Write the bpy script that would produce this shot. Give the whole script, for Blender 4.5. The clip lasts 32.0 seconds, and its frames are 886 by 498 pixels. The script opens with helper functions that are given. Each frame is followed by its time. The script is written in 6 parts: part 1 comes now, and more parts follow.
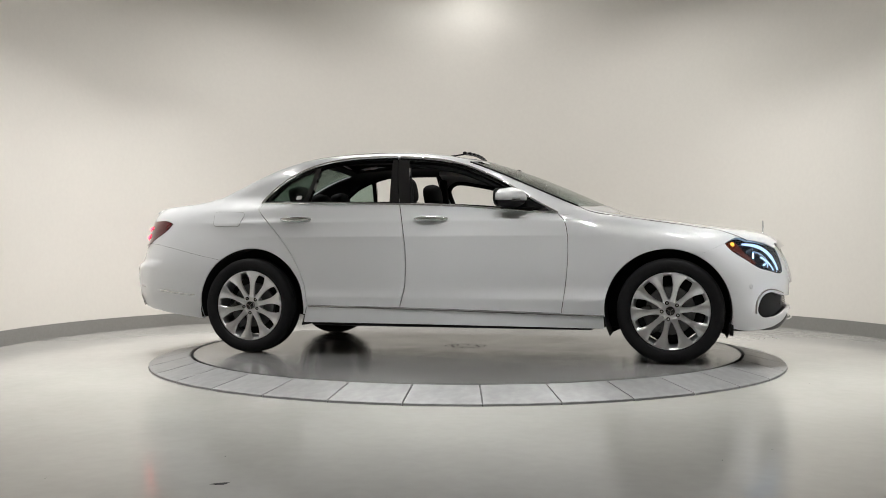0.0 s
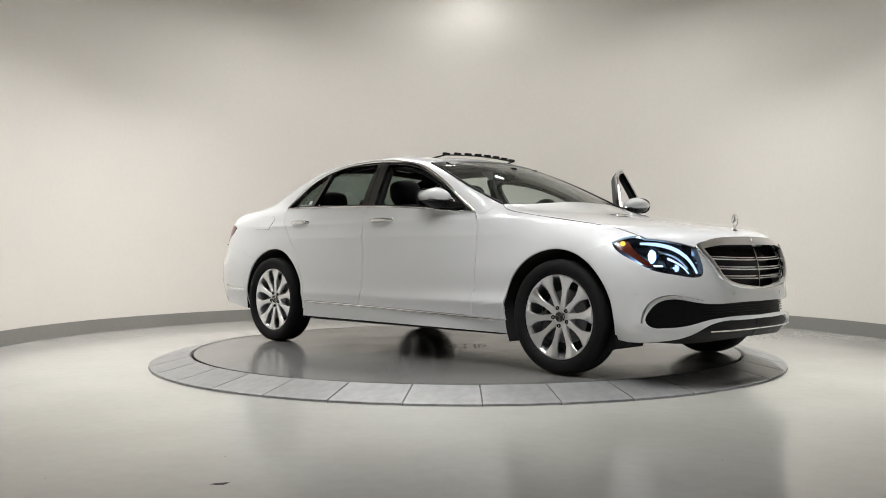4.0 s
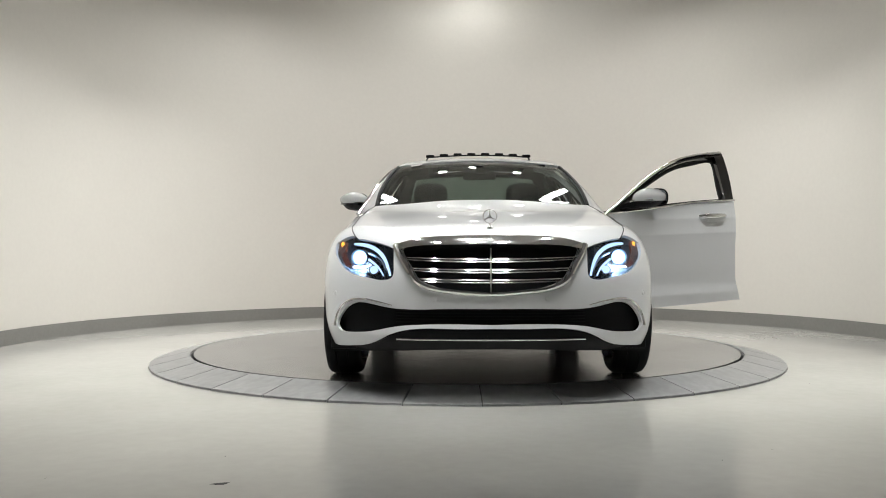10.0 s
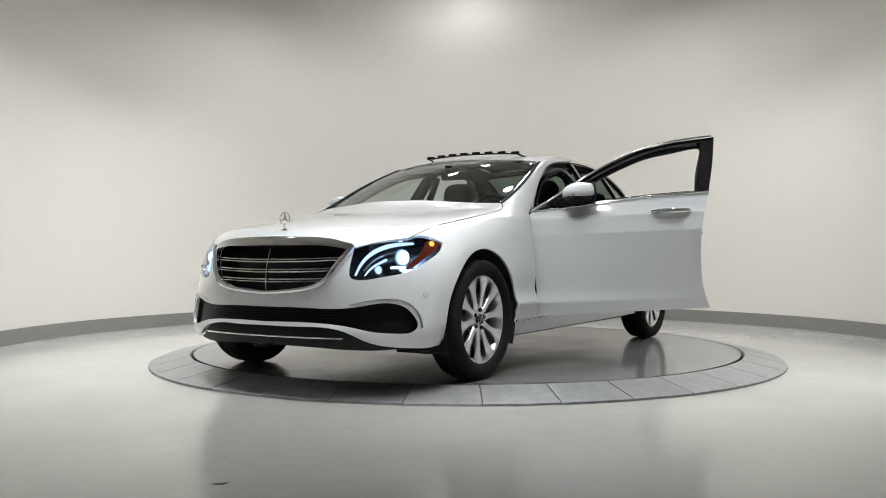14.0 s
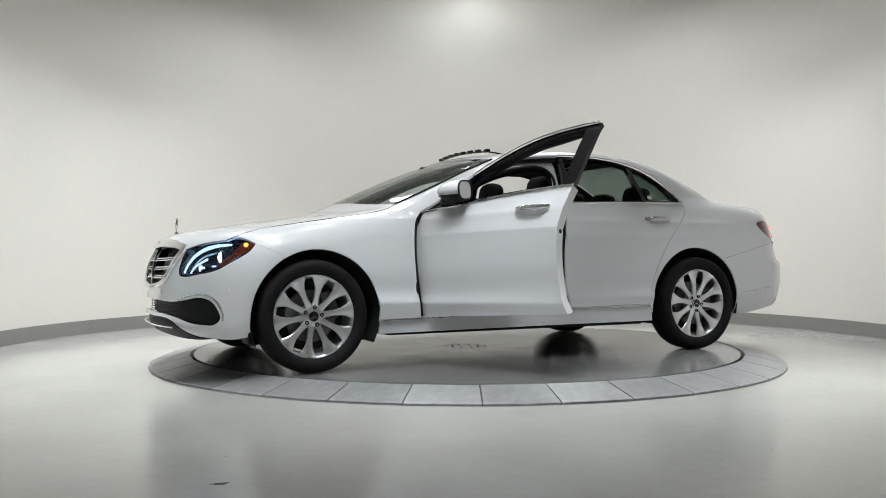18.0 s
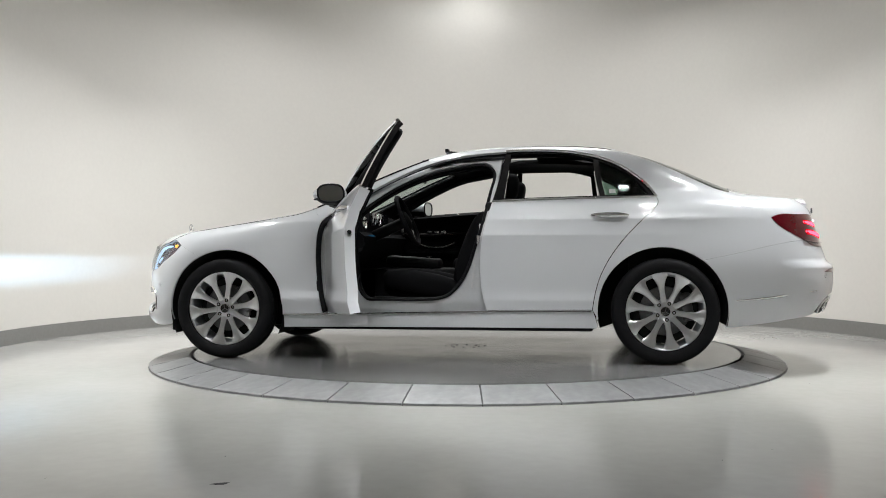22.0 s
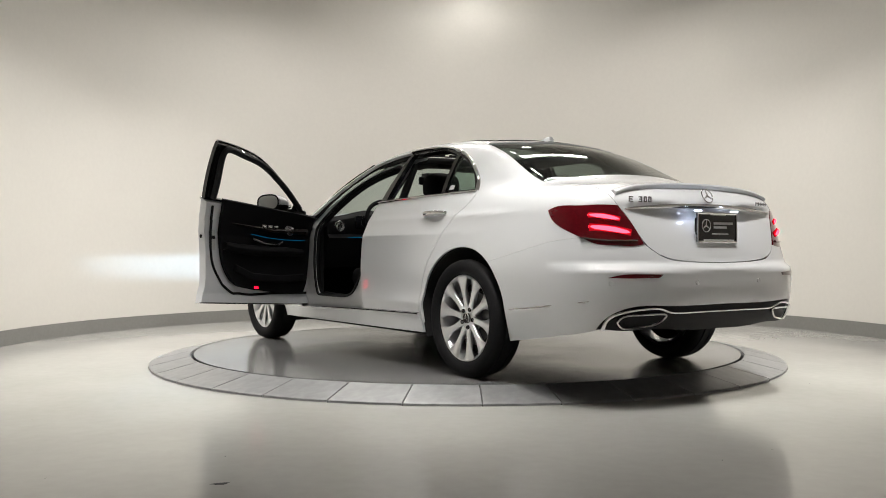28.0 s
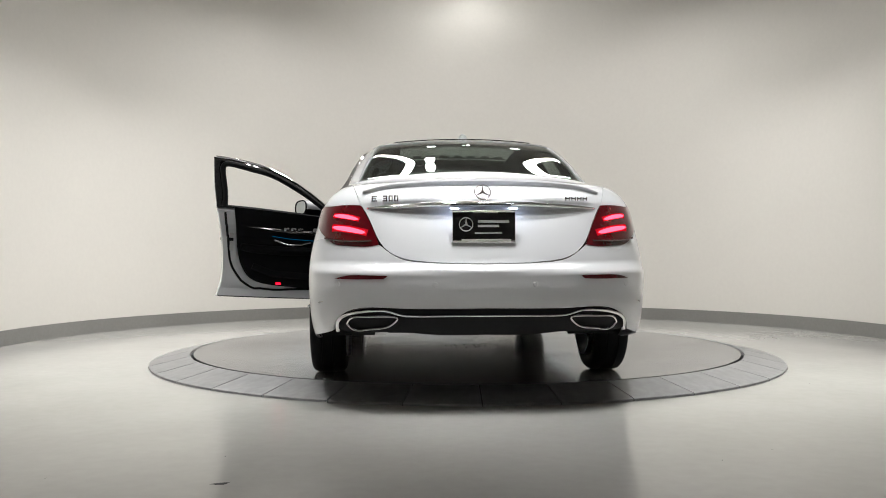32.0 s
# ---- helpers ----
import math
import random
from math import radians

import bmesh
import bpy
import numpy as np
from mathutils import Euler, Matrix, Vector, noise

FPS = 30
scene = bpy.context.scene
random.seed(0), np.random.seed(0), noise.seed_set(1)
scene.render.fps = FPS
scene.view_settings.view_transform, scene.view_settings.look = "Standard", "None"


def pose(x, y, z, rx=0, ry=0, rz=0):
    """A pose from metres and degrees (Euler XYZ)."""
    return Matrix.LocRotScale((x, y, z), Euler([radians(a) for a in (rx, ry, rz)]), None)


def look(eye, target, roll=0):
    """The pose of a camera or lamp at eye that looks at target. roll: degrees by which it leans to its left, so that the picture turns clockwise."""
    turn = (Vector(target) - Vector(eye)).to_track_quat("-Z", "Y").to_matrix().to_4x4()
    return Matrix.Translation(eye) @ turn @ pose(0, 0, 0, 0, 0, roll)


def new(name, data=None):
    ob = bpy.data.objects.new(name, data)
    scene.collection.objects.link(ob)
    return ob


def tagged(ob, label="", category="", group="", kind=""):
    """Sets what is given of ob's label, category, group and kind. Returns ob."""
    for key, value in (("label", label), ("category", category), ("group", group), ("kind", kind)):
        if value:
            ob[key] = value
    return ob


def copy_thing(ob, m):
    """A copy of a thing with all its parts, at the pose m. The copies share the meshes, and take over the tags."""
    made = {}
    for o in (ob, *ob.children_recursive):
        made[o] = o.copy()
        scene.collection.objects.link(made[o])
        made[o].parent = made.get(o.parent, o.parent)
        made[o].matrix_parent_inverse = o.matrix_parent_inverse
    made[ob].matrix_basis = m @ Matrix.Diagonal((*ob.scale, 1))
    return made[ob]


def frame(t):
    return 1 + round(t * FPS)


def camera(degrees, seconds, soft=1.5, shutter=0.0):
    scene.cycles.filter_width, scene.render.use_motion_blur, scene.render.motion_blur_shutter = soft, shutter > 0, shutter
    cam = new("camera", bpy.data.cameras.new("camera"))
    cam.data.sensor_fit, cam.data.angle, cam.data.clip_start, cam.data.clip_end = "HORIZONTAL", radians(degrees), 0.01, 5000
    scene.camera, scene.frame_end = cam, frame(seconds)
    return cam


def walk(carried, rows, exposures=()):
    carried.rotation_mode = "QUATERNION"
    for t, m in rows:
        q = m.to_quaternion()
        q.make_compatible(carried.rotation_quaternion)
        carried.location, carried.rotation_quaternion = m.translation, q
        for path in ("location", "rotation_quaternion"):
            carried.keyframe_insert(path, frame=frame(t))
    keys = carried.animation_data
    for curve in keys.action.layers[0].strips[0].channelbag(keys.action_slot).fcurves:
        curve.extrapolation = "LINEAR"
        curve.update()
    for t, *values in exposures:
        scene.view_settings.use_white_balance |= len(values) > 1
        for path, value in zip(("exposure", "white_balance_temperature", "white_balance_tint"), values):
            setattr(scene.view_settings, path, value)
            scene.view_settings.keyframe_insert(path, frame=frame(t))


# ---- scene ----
# Camera: a tripod in the doorway of the round studio, at rest for the whole clip.
cam = camera(52.2, 32.0, soft=0.9)
CAM = pose(0, -6.933, 0.789, 90.2, 0, 1.391) @ pose(0, 0, 0, 0, 0, -0.13)
walk(cam, [(0, CAM), (32, CAM)], [
    (0, 0, 6450, 10), (3, 0, 6450, 10), (6, 0, 6450, 10), (10, 0, 6450, 8), (13, 0, 6300, 8), (17, 0, 6090, 8), (20.5, 0, 6070, 8),
    (23, 0, 6350, 10), (25, 0, 6550, 10), (28, 0, 6650, 10), (32, 0, 6400, 10)])

DISC_Z = 0.07            # top of the turning disc above the floor
CAR_OFF = (0.061, 0.101)  # the car's middle from the disc's axis
TURN = [(0, -13.1), (3, -36.6), (6, -59.0), (10, -89.2), (14, -120.1), (17, -144.3), (19, -160.7), (20.5, -173.9),
        (23, -195.9), (25, -212.0), (28, -234.8), (32, -265.5)]


# ---------------------------------------------------------------- world and light
world = bpy.data.worlds.new("studio_world")
world.use_nodes = True
world.node_tree.nodes["Background"].inputs[0].default_value = (0.75, 0.78, 0.8, 1)
world.node_tree.nodes["Background"].inputs[1].default_value = 0.05
scene.world = world
scene.view_settings.exposure = 0.0

WALL_C = Vector((-0.035, 0.46, 0))
WALL_R = 3.885
CEIL_Z = 4.3


def strip_lamp(x, y, z, long, wide, power, spread, deg, tone=(1, 0.98, 0.945)):
    """A linear ceiling lamp with louvres that faces the floor, its long side heading deg."""
    d = bpy.data.lights.new("ceiling_light", "AREA")
    d.shape, d.size, d.size_y, d.energy, d.color = "RECTANGLE", long, wide, power, tone
    ob = new("ceiling_light", d)
    d.spread = radians(spread)
    ob.matrix_world = pose(x, y, z, 0, 0, deg)
    return ob


def spot_lamp(x, y, z, power, spread, aim=None, tone=(1, 0.98, 0.945)):
    """A round ceiling spot that faces the floor or a point."""
    d = bpy.data.lights.new("ceiling_spot", "AREA")
    d.shape, d.size, d.energy, d.color, d.spread = "DISK", 0.16, power, tone, radians(spread)
    ob = new("ceiling_spot", d)
    ob.matrix_world = pose(x, y, z) if aim is None else look((x, y, z), aim)
    return ob


# two long strips over the back of the platform
strip_lamp(-1.22, 1.75, 3.9, 2.1, 0.10, 42, 158, 124)
strip_lamp(1.22, 1.75, 3.9, 2.1, 0.10, 39, 158, 56)
# three unseen shaded strips, added to brighten wall and floor evenly
strip_lamp(2.42, 1.56, 3.9, 1.7, 0.10, 24, 84, 120)
strip_lamp(-2.48, 1.56, 3.9, 1.7, 0.10, 28, 80, 60)
strip_lamp(-2.9, 0.0, 3.9, 1.4, 0.10, 18, 80, 90)
# spots round the platform: place, watts, spread
for x, y, watts, spread in ((-1.45, -2.37, 9, 58), (-0.03, -2.7, 8.5, 55), (1.4, -2.37, 8, 58), (2.45, -1.3, 15, 55), (-2.55, -1.2, 9, 55)):
    spot_lamp(x, y, 3.9, watts, spread)
# track spots turned to the car
for x in (-1.0, 0.0, 0.45):
    spot_lamp(x, -3.4, 3.9, 3.0, 55, (x * 0.5, -1.6, 0.7))
# small downlights over the platform
for x in (-0.5, 0.5):
    for y in (-1.1, 0.1, 1.2):
        spot_lamp(x, y, 3.95, 2.7, 120)
# wall washers high at the back
for x, y, watts in ((0.08, 3.75, 6.9), (-0.5, 3.3, 6.0), (0.9, 3.3, 3.5)):
    spot_lamp(x, y, 4.15, watts, 175)


# ---------------------------------------------------------------- materials
def principled(name, color, rough=0.5, metal=0.0, coat=0.0, coat_rough=0.03, spec=0.5, grain=0.0, scale=40.0, bump=0.0,
               stain=0.0, stain_scale=2.0, sheen=0.0):
    """A surface with fine grain (colour and relief) and broad stains."""
    m = bpy.data.materials.new(name)
    m.use_nodes = True
    nt = m.node_tree
    b = nt.nodes["Principled BSDF"]
    b.inputs["Base Color"].default_value = (*color, 1)
    b.inputs["Roughness"].default_value = rough
    b.inputs["Metallic"].default_value = metal
    b.inputs["Coat Weight"].default_value = coat
    b.inputs["Coat Roughness"].default_value = coat_rough
    b.inputs["Specular IOR Level"].default_value = spec
    b.inputs["Sheen Weight"].default_value = sheen
    if grain or stain or bump:
        tc = nt.nodes.new("ShaderNodeTexCoord")
        n1 = nt.nodes.new("ShaderNodeTexNoise")
        n1.inputs["Scale"].default_value, n1.inputs["Detail"].default_value = scale, 4
        n2 = nt.nodes.new("ShaderNodeTexNoise")
        n2.inputs["Scale"].default_value, n2.inputs["Detail"].default_value = stain_scale, 5
        nt.links.new(tc.outputs["Object"], n1.inputs["Vector"])
        nt.links.new(tc.outputs["Object"], n2.inputs["Vector"])
        last = None
        for n, amount in ((n1, grain), (n2, stain)):
            if not amount:
                continue
            ramp = nt.nodes.new("ShaderNodeMapRange")
            ramp.inputs["From Min"].default_value, ramp.inputs["From Max"].default_value = 0.3, 0.7
            ramp.inputs["To Min"].default_value, ramp.inputs["To Max"].default_value = 1 - amount, 1 + amount
            nt.links.new(n.outputs["Fac"], ramp.inputs["Value"])
            mul = nt.nodes.new("ShaderNodeVectorMath")
            mul.operation = "SCALE"
            if last is None:
                mul.inputs[0].default_value = color
            else:
                nt.links.new(last, mul.inputs[0])
            nt.links.new(ramp.outputs["Result"], mul.inputs["Scale"])
            last = mul.outputs["Vector"]
            if amount == stain:
                rr = nt.nodes.new("ShaderNodeMapRange")
                rr.inputs["To Min"].default_value = max(0.0, rough * (1 - stain * 2))
                rr.inputs["To Max"].default_value = min(1.0, rough * (1 + stain * 2))
                nt.links.new(n.outputs["Fac"], rr.inputs["Value"])
                nt.links.new(rr.outputs["Result"], b.inputs["Roughness"])
        if last is not None:
            nt.links.new(last, b.inputs["Base Color"])
        if bump:
            bp = nt.nodes.new("ShaderNodeBump")
            bp.inputs["Strength"].default_value, bp.inputs["Distance"].default_value = 1.0, bump
            nt.links.new(n1.outputs["Fac"], bp.inputs["Height"])
            nt.links.new(bp.outputs["Normal"], b.inputs["Normal"])
    return m


def glowing(name, color, strength):
    m = bpy.data.materials.new(name)
    m.use_nodes = True
    nt = m.node_tree
    nt.nodes.remove(nt.nodes["Principled BSDF"])
    e = nt.nodes.new("ShaderNodeEmission")
    e.inputs[0].default_value, e.inputs[1].default_value = (*color, 1), strength
    nt.links.new(e.outputs[0], nt.nodes["Material Output"].inputs[0])
    return m


def pane(name, tint, gloss=0.06):
    """Clear tinted glass: see-through by its tint, with a mirror gloss that grows at a slant."""
    m = bpy.data.materials.new(name)
    m.use_nodes = True
    nt = m.node_tree
    nt.nodes.remove(nt.nodes["Principled BSDF"])
    tr, gl = nt.nodes.new("ShaderNodeBsdfTransparent"), nt.nodes.new("ShaderNodeBsdfGlossy")
    mix = nt.nodes.new("ShaderNodeMixShader")
    lw = nt.nodes.new("ShaderNodeLayerWeight")
    lw.inputs["Blend"].default_value = 0.5
    p5, fr = nt.nodes.new("ShaderNodeMath"), nt.nodes.new("ShaderNodeMath")
    p5.operation, fr.operation = "POWER", "MULTIPLY_ADD"
    p5.inputs[1].default_value = 5.0
    fr.inputs[1].default_value, fr.inputs[2].default_value = 0.9, gloss * 0.5
    nt.links.new(lw.outputs["Facing"], p5.inputs[0])
    nt.links.new(p5.outputs[0], fr.inputs[0])
    tr.inputs[0].default_value = (*tint, 1)
    gl.inputs["Roughness"].default_value = 0.01
    nt.links.new(fr.outputs[0], mix.inputs[0])
    nt.links.new(tr.outputs[0], mix.inputs[1])
    nt.links.new(gl.outputs[0], mix.inputs[2])
    nt.links.new(mix.outputs[0], nt.nodes["Material Output"].inputs[0])
    return m


PAINT = principled("white_paint", (0.772, 0.790, 0.815), 0.30, coat=1.0, coat_rough=0.02, grain=0.012, scale=900)
# White paint of the doorway, its shade put into a darker base colour.
PAINT_SHADED = principled("white_paint_shaded", (0.58, 0.59, 0.60), 0.4, grain=0.02, scale=60)
CHROME = principled("chrome", (0.78, 0.78, 0.79), 0.07, metal=1.0)
DARK_CHROME = principled("dark_chrome", (0.30, 0.30, 0.31), 0.16, metal=1.0, grain=0.05, scale=200)
SATIN = principled("satin_aluminium", (0.72, 0.73, 0.74), 0.22, metal=1.0, grain=0.03, scale=200)
ALLOY = principled("alloy", (0.79, 0.80, 0.82), 0.28, metal=0.9, coat=0.3, grain=0.03, scale=120)
BLACK_GLOSS = principled("gloss_black", (0.008, 0.008, 0.009), 0.08, coat=0.5, grain=0.1, scale=50)
BLACK_PLASTIC = principled("black_plastic", (0.010, 0.010, 0.011), 0.5, spec=0.18, grain=0.15, scale=300, bump=0.0003)
RUBBER = principled("rubber", (0.011, 0.011, 0.012), 0.7, spec=0.16, grain=0.15, scale=120, bump=0.0004, stain=0.15, stain_scale=6)
SEAL = principled("seal_rubber", (0.011, 0.011, 0.012), 0.6, spec=0.15, grain=0.1, scale=100)
LEATHER = principled("black_leather", (0.010, 0.010, 0.011), 0.68, spec=0.05, grain=0.2, scale=260, bump=0.0006)
CARPET = principled("black_carpet", (0.012, 0.012, 0.013), 0.95, grain=0.3, scale=400, bump=0.001)
LINER = principled("grey_headliner", (0.020, 0.020, 0.021), 0.9, grain=0.1, scale=300)
WOOD = principled("dark_wood", (0.012, 0.007, 0.006), 0.2, coat=0.6, grain=0.4, scale=30)
DISC_METAL = principled("brake_steel", (0.16, 0.16, 0.165), 0.4, metal=1.0, grain=0.1, scale=80)
DARK_RED = principled("dark_red_lens", (0.03, 0.003, 0.004), 0.1, coat=1.0, grain=0.2, scale=80)
RED_LENS = principled("red_lens", (0.10, 0.002, 0.006), 0.06, coat=1.0, grain=0.15, scale=60)
AMBER = principled("amber_lens", (0.13, 0.020, 0.006), 0.12, coat=0.6, grain=0.1, scale=80)
GREY_PRINT = principled("grey_print", (0.62, 0.62, 0.62), 0.4, grain=0.05, scale=80)
# Mirror colour lowered to imitate a reflection of the dark doorway side.
MIRROR = principled("mirror_glass", (0.42, 0.45, 0.46), 0.01, metal=1.0)
GLASS = pane("tinted_glass", (0.84, 0.895, 0.875))
GLASS_SIDE = pane("green_tinted_glass", (0.66, 0.74, 0.70))
GLASS_DARK = pane("dark_tinted_glass", (0.46, 0.52, 0.49))
# Headlamp cover; the slight blue tint imitates the lamps' bloom.
LENS = pane("blue_tinted_lens", (0.84, 0.90, 0.97))
WALL_PAINT = principled("wall_paint", (0.79, 0.764, 0.716), 0.6, grain=0.012, scale=25, stain=0.015, stain_scale=0.7)
# Ceiling is out of view; its grey is set to hold back bounce light.
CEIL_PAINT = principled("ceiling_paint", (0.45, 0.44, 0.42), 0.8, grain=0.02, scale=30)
BASE_GREY = principled("baseboard_grey", (0.26, 0.255, 0.243), 0.75, spec=0.25, grain=0.04, scale=40, stain=0.04)
FLOOR_EPOXY = principled("floor_epoxy", (0.46, 0.455, 0.435), 0.13, spec=0.5, grain=0.025, scale=14, stain=0.05, stain_scale=1.1)
TILE_GREY = principled("ramp_plate", (0.31, 0.315, 0.32), 0.36, metal=0.2, grain=0.12, scale=16, stain=0.14, stain_scale=3.0)
DISC_GREY = principled("disc_plate", (0.18, 0.18, 0.18), 0.16, grain=0.035, scale=18, stain=0.2, stain_scale=1.6)
DARK_STEEL = principled("dark_steel", (0.10, 0.10, 0.10), 0.4, metal=0.6, grain=0.1, scale=50)
PIT = principled("dark_gap", (0.01, 0.01, 0.01), 0.9)


# ---------------------------------------------------------------- mesh helpers
def mesh_of(name, verts, faces, material, smooth=True, normals=None):
    me = bpy.data.meshes.new(name)
    me.from_pydata([tuple(v) for v in verts], [], [tuple(f) for f in faces])
    me.materials.append(material)
    me.polygons.foreach_set("use_smooth", [smooth] * len(me.polygons))
    me.update()
    if normals is not None:
        me.normals_split_custom_set([tuple(c) for f in normals for c in f])
    return me


def part(name, bm, material, parent, label="", smooth=True, m=None):
    """Links a bmesh as one mesh object under a thing or a part."""
    me = bpy.data.meshes.new(name)
    bmesh.ops.recalc_face_normals(bm, faces=bm.faces)
    bm.to_mesh(me)
    bm.free()
    me.materials.append(material)
    me.polygons.foreach_set("use_smooth", [smooth] * len(me.polygons))
    if smooth:
        me.set_sharp_from_angle(angle=radians(38))
    ob = new(name, me)
    ob.parent = parent
    if m is not None:
        ob.matrix_basis = m
    return tagged(ob, label)


def linked(name, me, parent, label="", m=None):
    ob = new(name, me)
    ob.parent = parent
    if m is not None:
        ob.matrix_basis = m
    return tagged(ob, label)


def box(bm, x0, x1, y0, y1, z0, z1, bevel=0.0, m=None, seg=2):
    c = bmesh.ops.create_cube(bm, size=1.0)
    vs = c["verts"]
    for v in vs:
        v.co = Vector(((x0 + x1) / 2 + v.co.x * (x1 - x0), (y0 + y1) / 2 + v.co.y * (y1 - y0), (z0 + z1) / 2 + v.co.z * (z1 - z0)))
    if bevel:
        es = list({e for v in vs for e in v.link_edges})
        r = bmesh.ops.bevel(bm, geom=es, offset=bevel, segments=seg, affect="EDGES", profile=0.5)
        vs = list({v for f in r["faces"] for v in f.verts} | {v for v in vs if v.is_valid})
    if m is not None:
        bmesh.ops.transform(bm, matrix=m, verts=vs)
    return vs


def lathe(bm, profile, steps=64, m=None, closed=False):
    """Turns (radius, height) points about z."""
    rings = []
    for r, z in profile:
        rings.append([bm.verts.new((r * math.cos(2 * math.pi * i / steps), r * math.sin(2 * math.pi * i / steps), z)) for i in range(steps)])
    n = len(rings)
    for j in range(n if closed else n - 1):
        a, b = rings[j], rings[(j + 1) % n]
        for i in range(steps):
            k = (i + 1) % steps
            bm.faces.new((a[i], a[k], b[k], b[i]))
    vs = [v for r in rings for v in r]
    if m is not None:
        bmesh.ops.transform(bm, matrix=m, verts=vs)
    return vs


def tube(bm, pts, rad, sides=8, closed=False, flat=1.0, cap=True):
    """A rod along pts; flat squeezes its second axis."""
    pts = [Vector(p) for p in pts]
    n, rings, side = len(pts), [], None
    for i, p in enumerate(pts):
        d = (pts[(i + 1) % n] - pts[i - 1]) if closed else (pts[min(i + 1, n - 1)] - pts[max(i - 1, 0)])
        d.normalize()
        if side is None:
            side = d.orthogonal().normalized() if abs(d.z) > 0.95 else Vector((0, 0, 1)).cross(d).normalized()
        side = (side - d * side.dot(d)).normalized()
        up = d.cross(side)
        r = rad(i / max(1, n - 1)) if callable(rad) else rad
        rings.append([bm.verts.new(p + side * (r * math.cos(2 * math.pi * k / sides)) + up * (r * flat * math.sin(2 * math.pi * k / sides))) for k in range(sides)])
    for j in range(n if closed else n - 1):
        a, b = rings[j], rings[(j + 1) % n]
        for k in range(sides):
            l = (k + 1) % sides
            bm.faces.new((a[k], a[l], b[l], b[k]))
    if cap and not closed:
        bm.faces.new(rings[0])
        bm.faces.new(rings[-1][::-1])


def spline(xs, ys):
    """Natural cubic spline through the points, straight beyond the ends."""
    x, y = np.array(xs, float), np.array(ys, float)
    n, h = len(x), np.diff(x)
    A, r = np.eye(n), np.zeros(n)
    for i in range(1, n - 1):
        A[i, i - 1:i + 2] = h[i - 1], 2 * (h[i - 1] + h[i]), h[i]
        r[i] = 6 * ((y[i + 1] - y[i]) / h[i] - (y[i] - y[i - 1]) / h[i - 1])
    s = np.linalg.solve(A, r)
    d0 = (y[1] - y[0]) / h[0] - h[0] * s[1] / 6
    d1 = (y[-1] - y[-2]) / h[-1] + h[-1] * s[-2] / 6

    def f(q):
        q = np.asarray(q, float)
        i = np.clip(np.searchsorted(x, q) - 1, 0, n - 2)
        c = np.clip(q, x[0], x[-1])
        a, b = (x[i + 1] - c) / h[i], (c - x[i]) / h[i]
        v = a * y[i] + b * y[i + 1] + ((a ** 3 - a) * s[i] + (b ** 3 - b) * s[i + 1]) * h[i] ** 2 / 6
        return v + np.minimum(q - x[0], 0) * d0 + np.maximum(q - x[-1], 0) * d1
    return f


def curve(pts, step=0.02):
    """A smooth line through 3D points, at about even steps."""
    p = np.array([tuple(q) for q in pts], float)
    if len(p) == 2:
        n = max(2, int(np.linalg.norm(p[1] - p[0]) / step) + 1)
        return [p[0] + (p[1] - p[0]) * t for t in np.linspace(0, 1, n)]
    d = np.r_[0, np.cumsum(np.linalg.norm(np.diff(p, axis=0), axis=1))]
    f = [spline(d, p[:, k]) for k in range(3)]
    n = max(3, int(d[-1] / step) + 1)
    q = np.linspace(0, d[-1], n)
    return list(np.stack([g(q) for g in f], 1))


def chain(*runs):
    """Joins runs of points into one loop, dropping repeats."""
    out = []
    for r in runs:
        for q in r:
            q = np.array(q, float)
            if not out or np.linalg.norm(q - out[-1]) > 0.004:
                out.append(q)
    if np.linalg.norm(out[0] - out[-1]) < 0.004:
        out.pop()
    return out


# ---------------------------------------------------------------- the room
def wall_line(n=96, r=WALL_R, far=-9.0):
    """The studio's plan: a half round at the back, straight sides to the doorway end."""
    pts = [(WALL_C.x + r, far)]
    pts += [(WALL_C.x + r * math.cos(math.pi * i / n), WALL_C.y + r * math.sin(math.pi * i / n)) for i in range(n + 1)]
    return pts + [(WALL_C.x - r, far)]


def sweep_wall(name, inner, outer, z0, z1, material, label):
    bm = bmesh.new()
    rows = [[bm.verts.new((x, y, z)) for x, y in line] for line, z in ((inner, z0), (inner, z1), (outer, z1), (outer, z0))]
    for a in range(4):
        b = (a + 1) % 4
        for i in range(len(inner) - 1):
            bm.faces.new((rows[a][i], rows[a][i + 1], rows[b][i + 1], rows[b][i]))
    ob = part(name, bm, material, None)
    return tagged(ob, label, "wall", kind="structure")


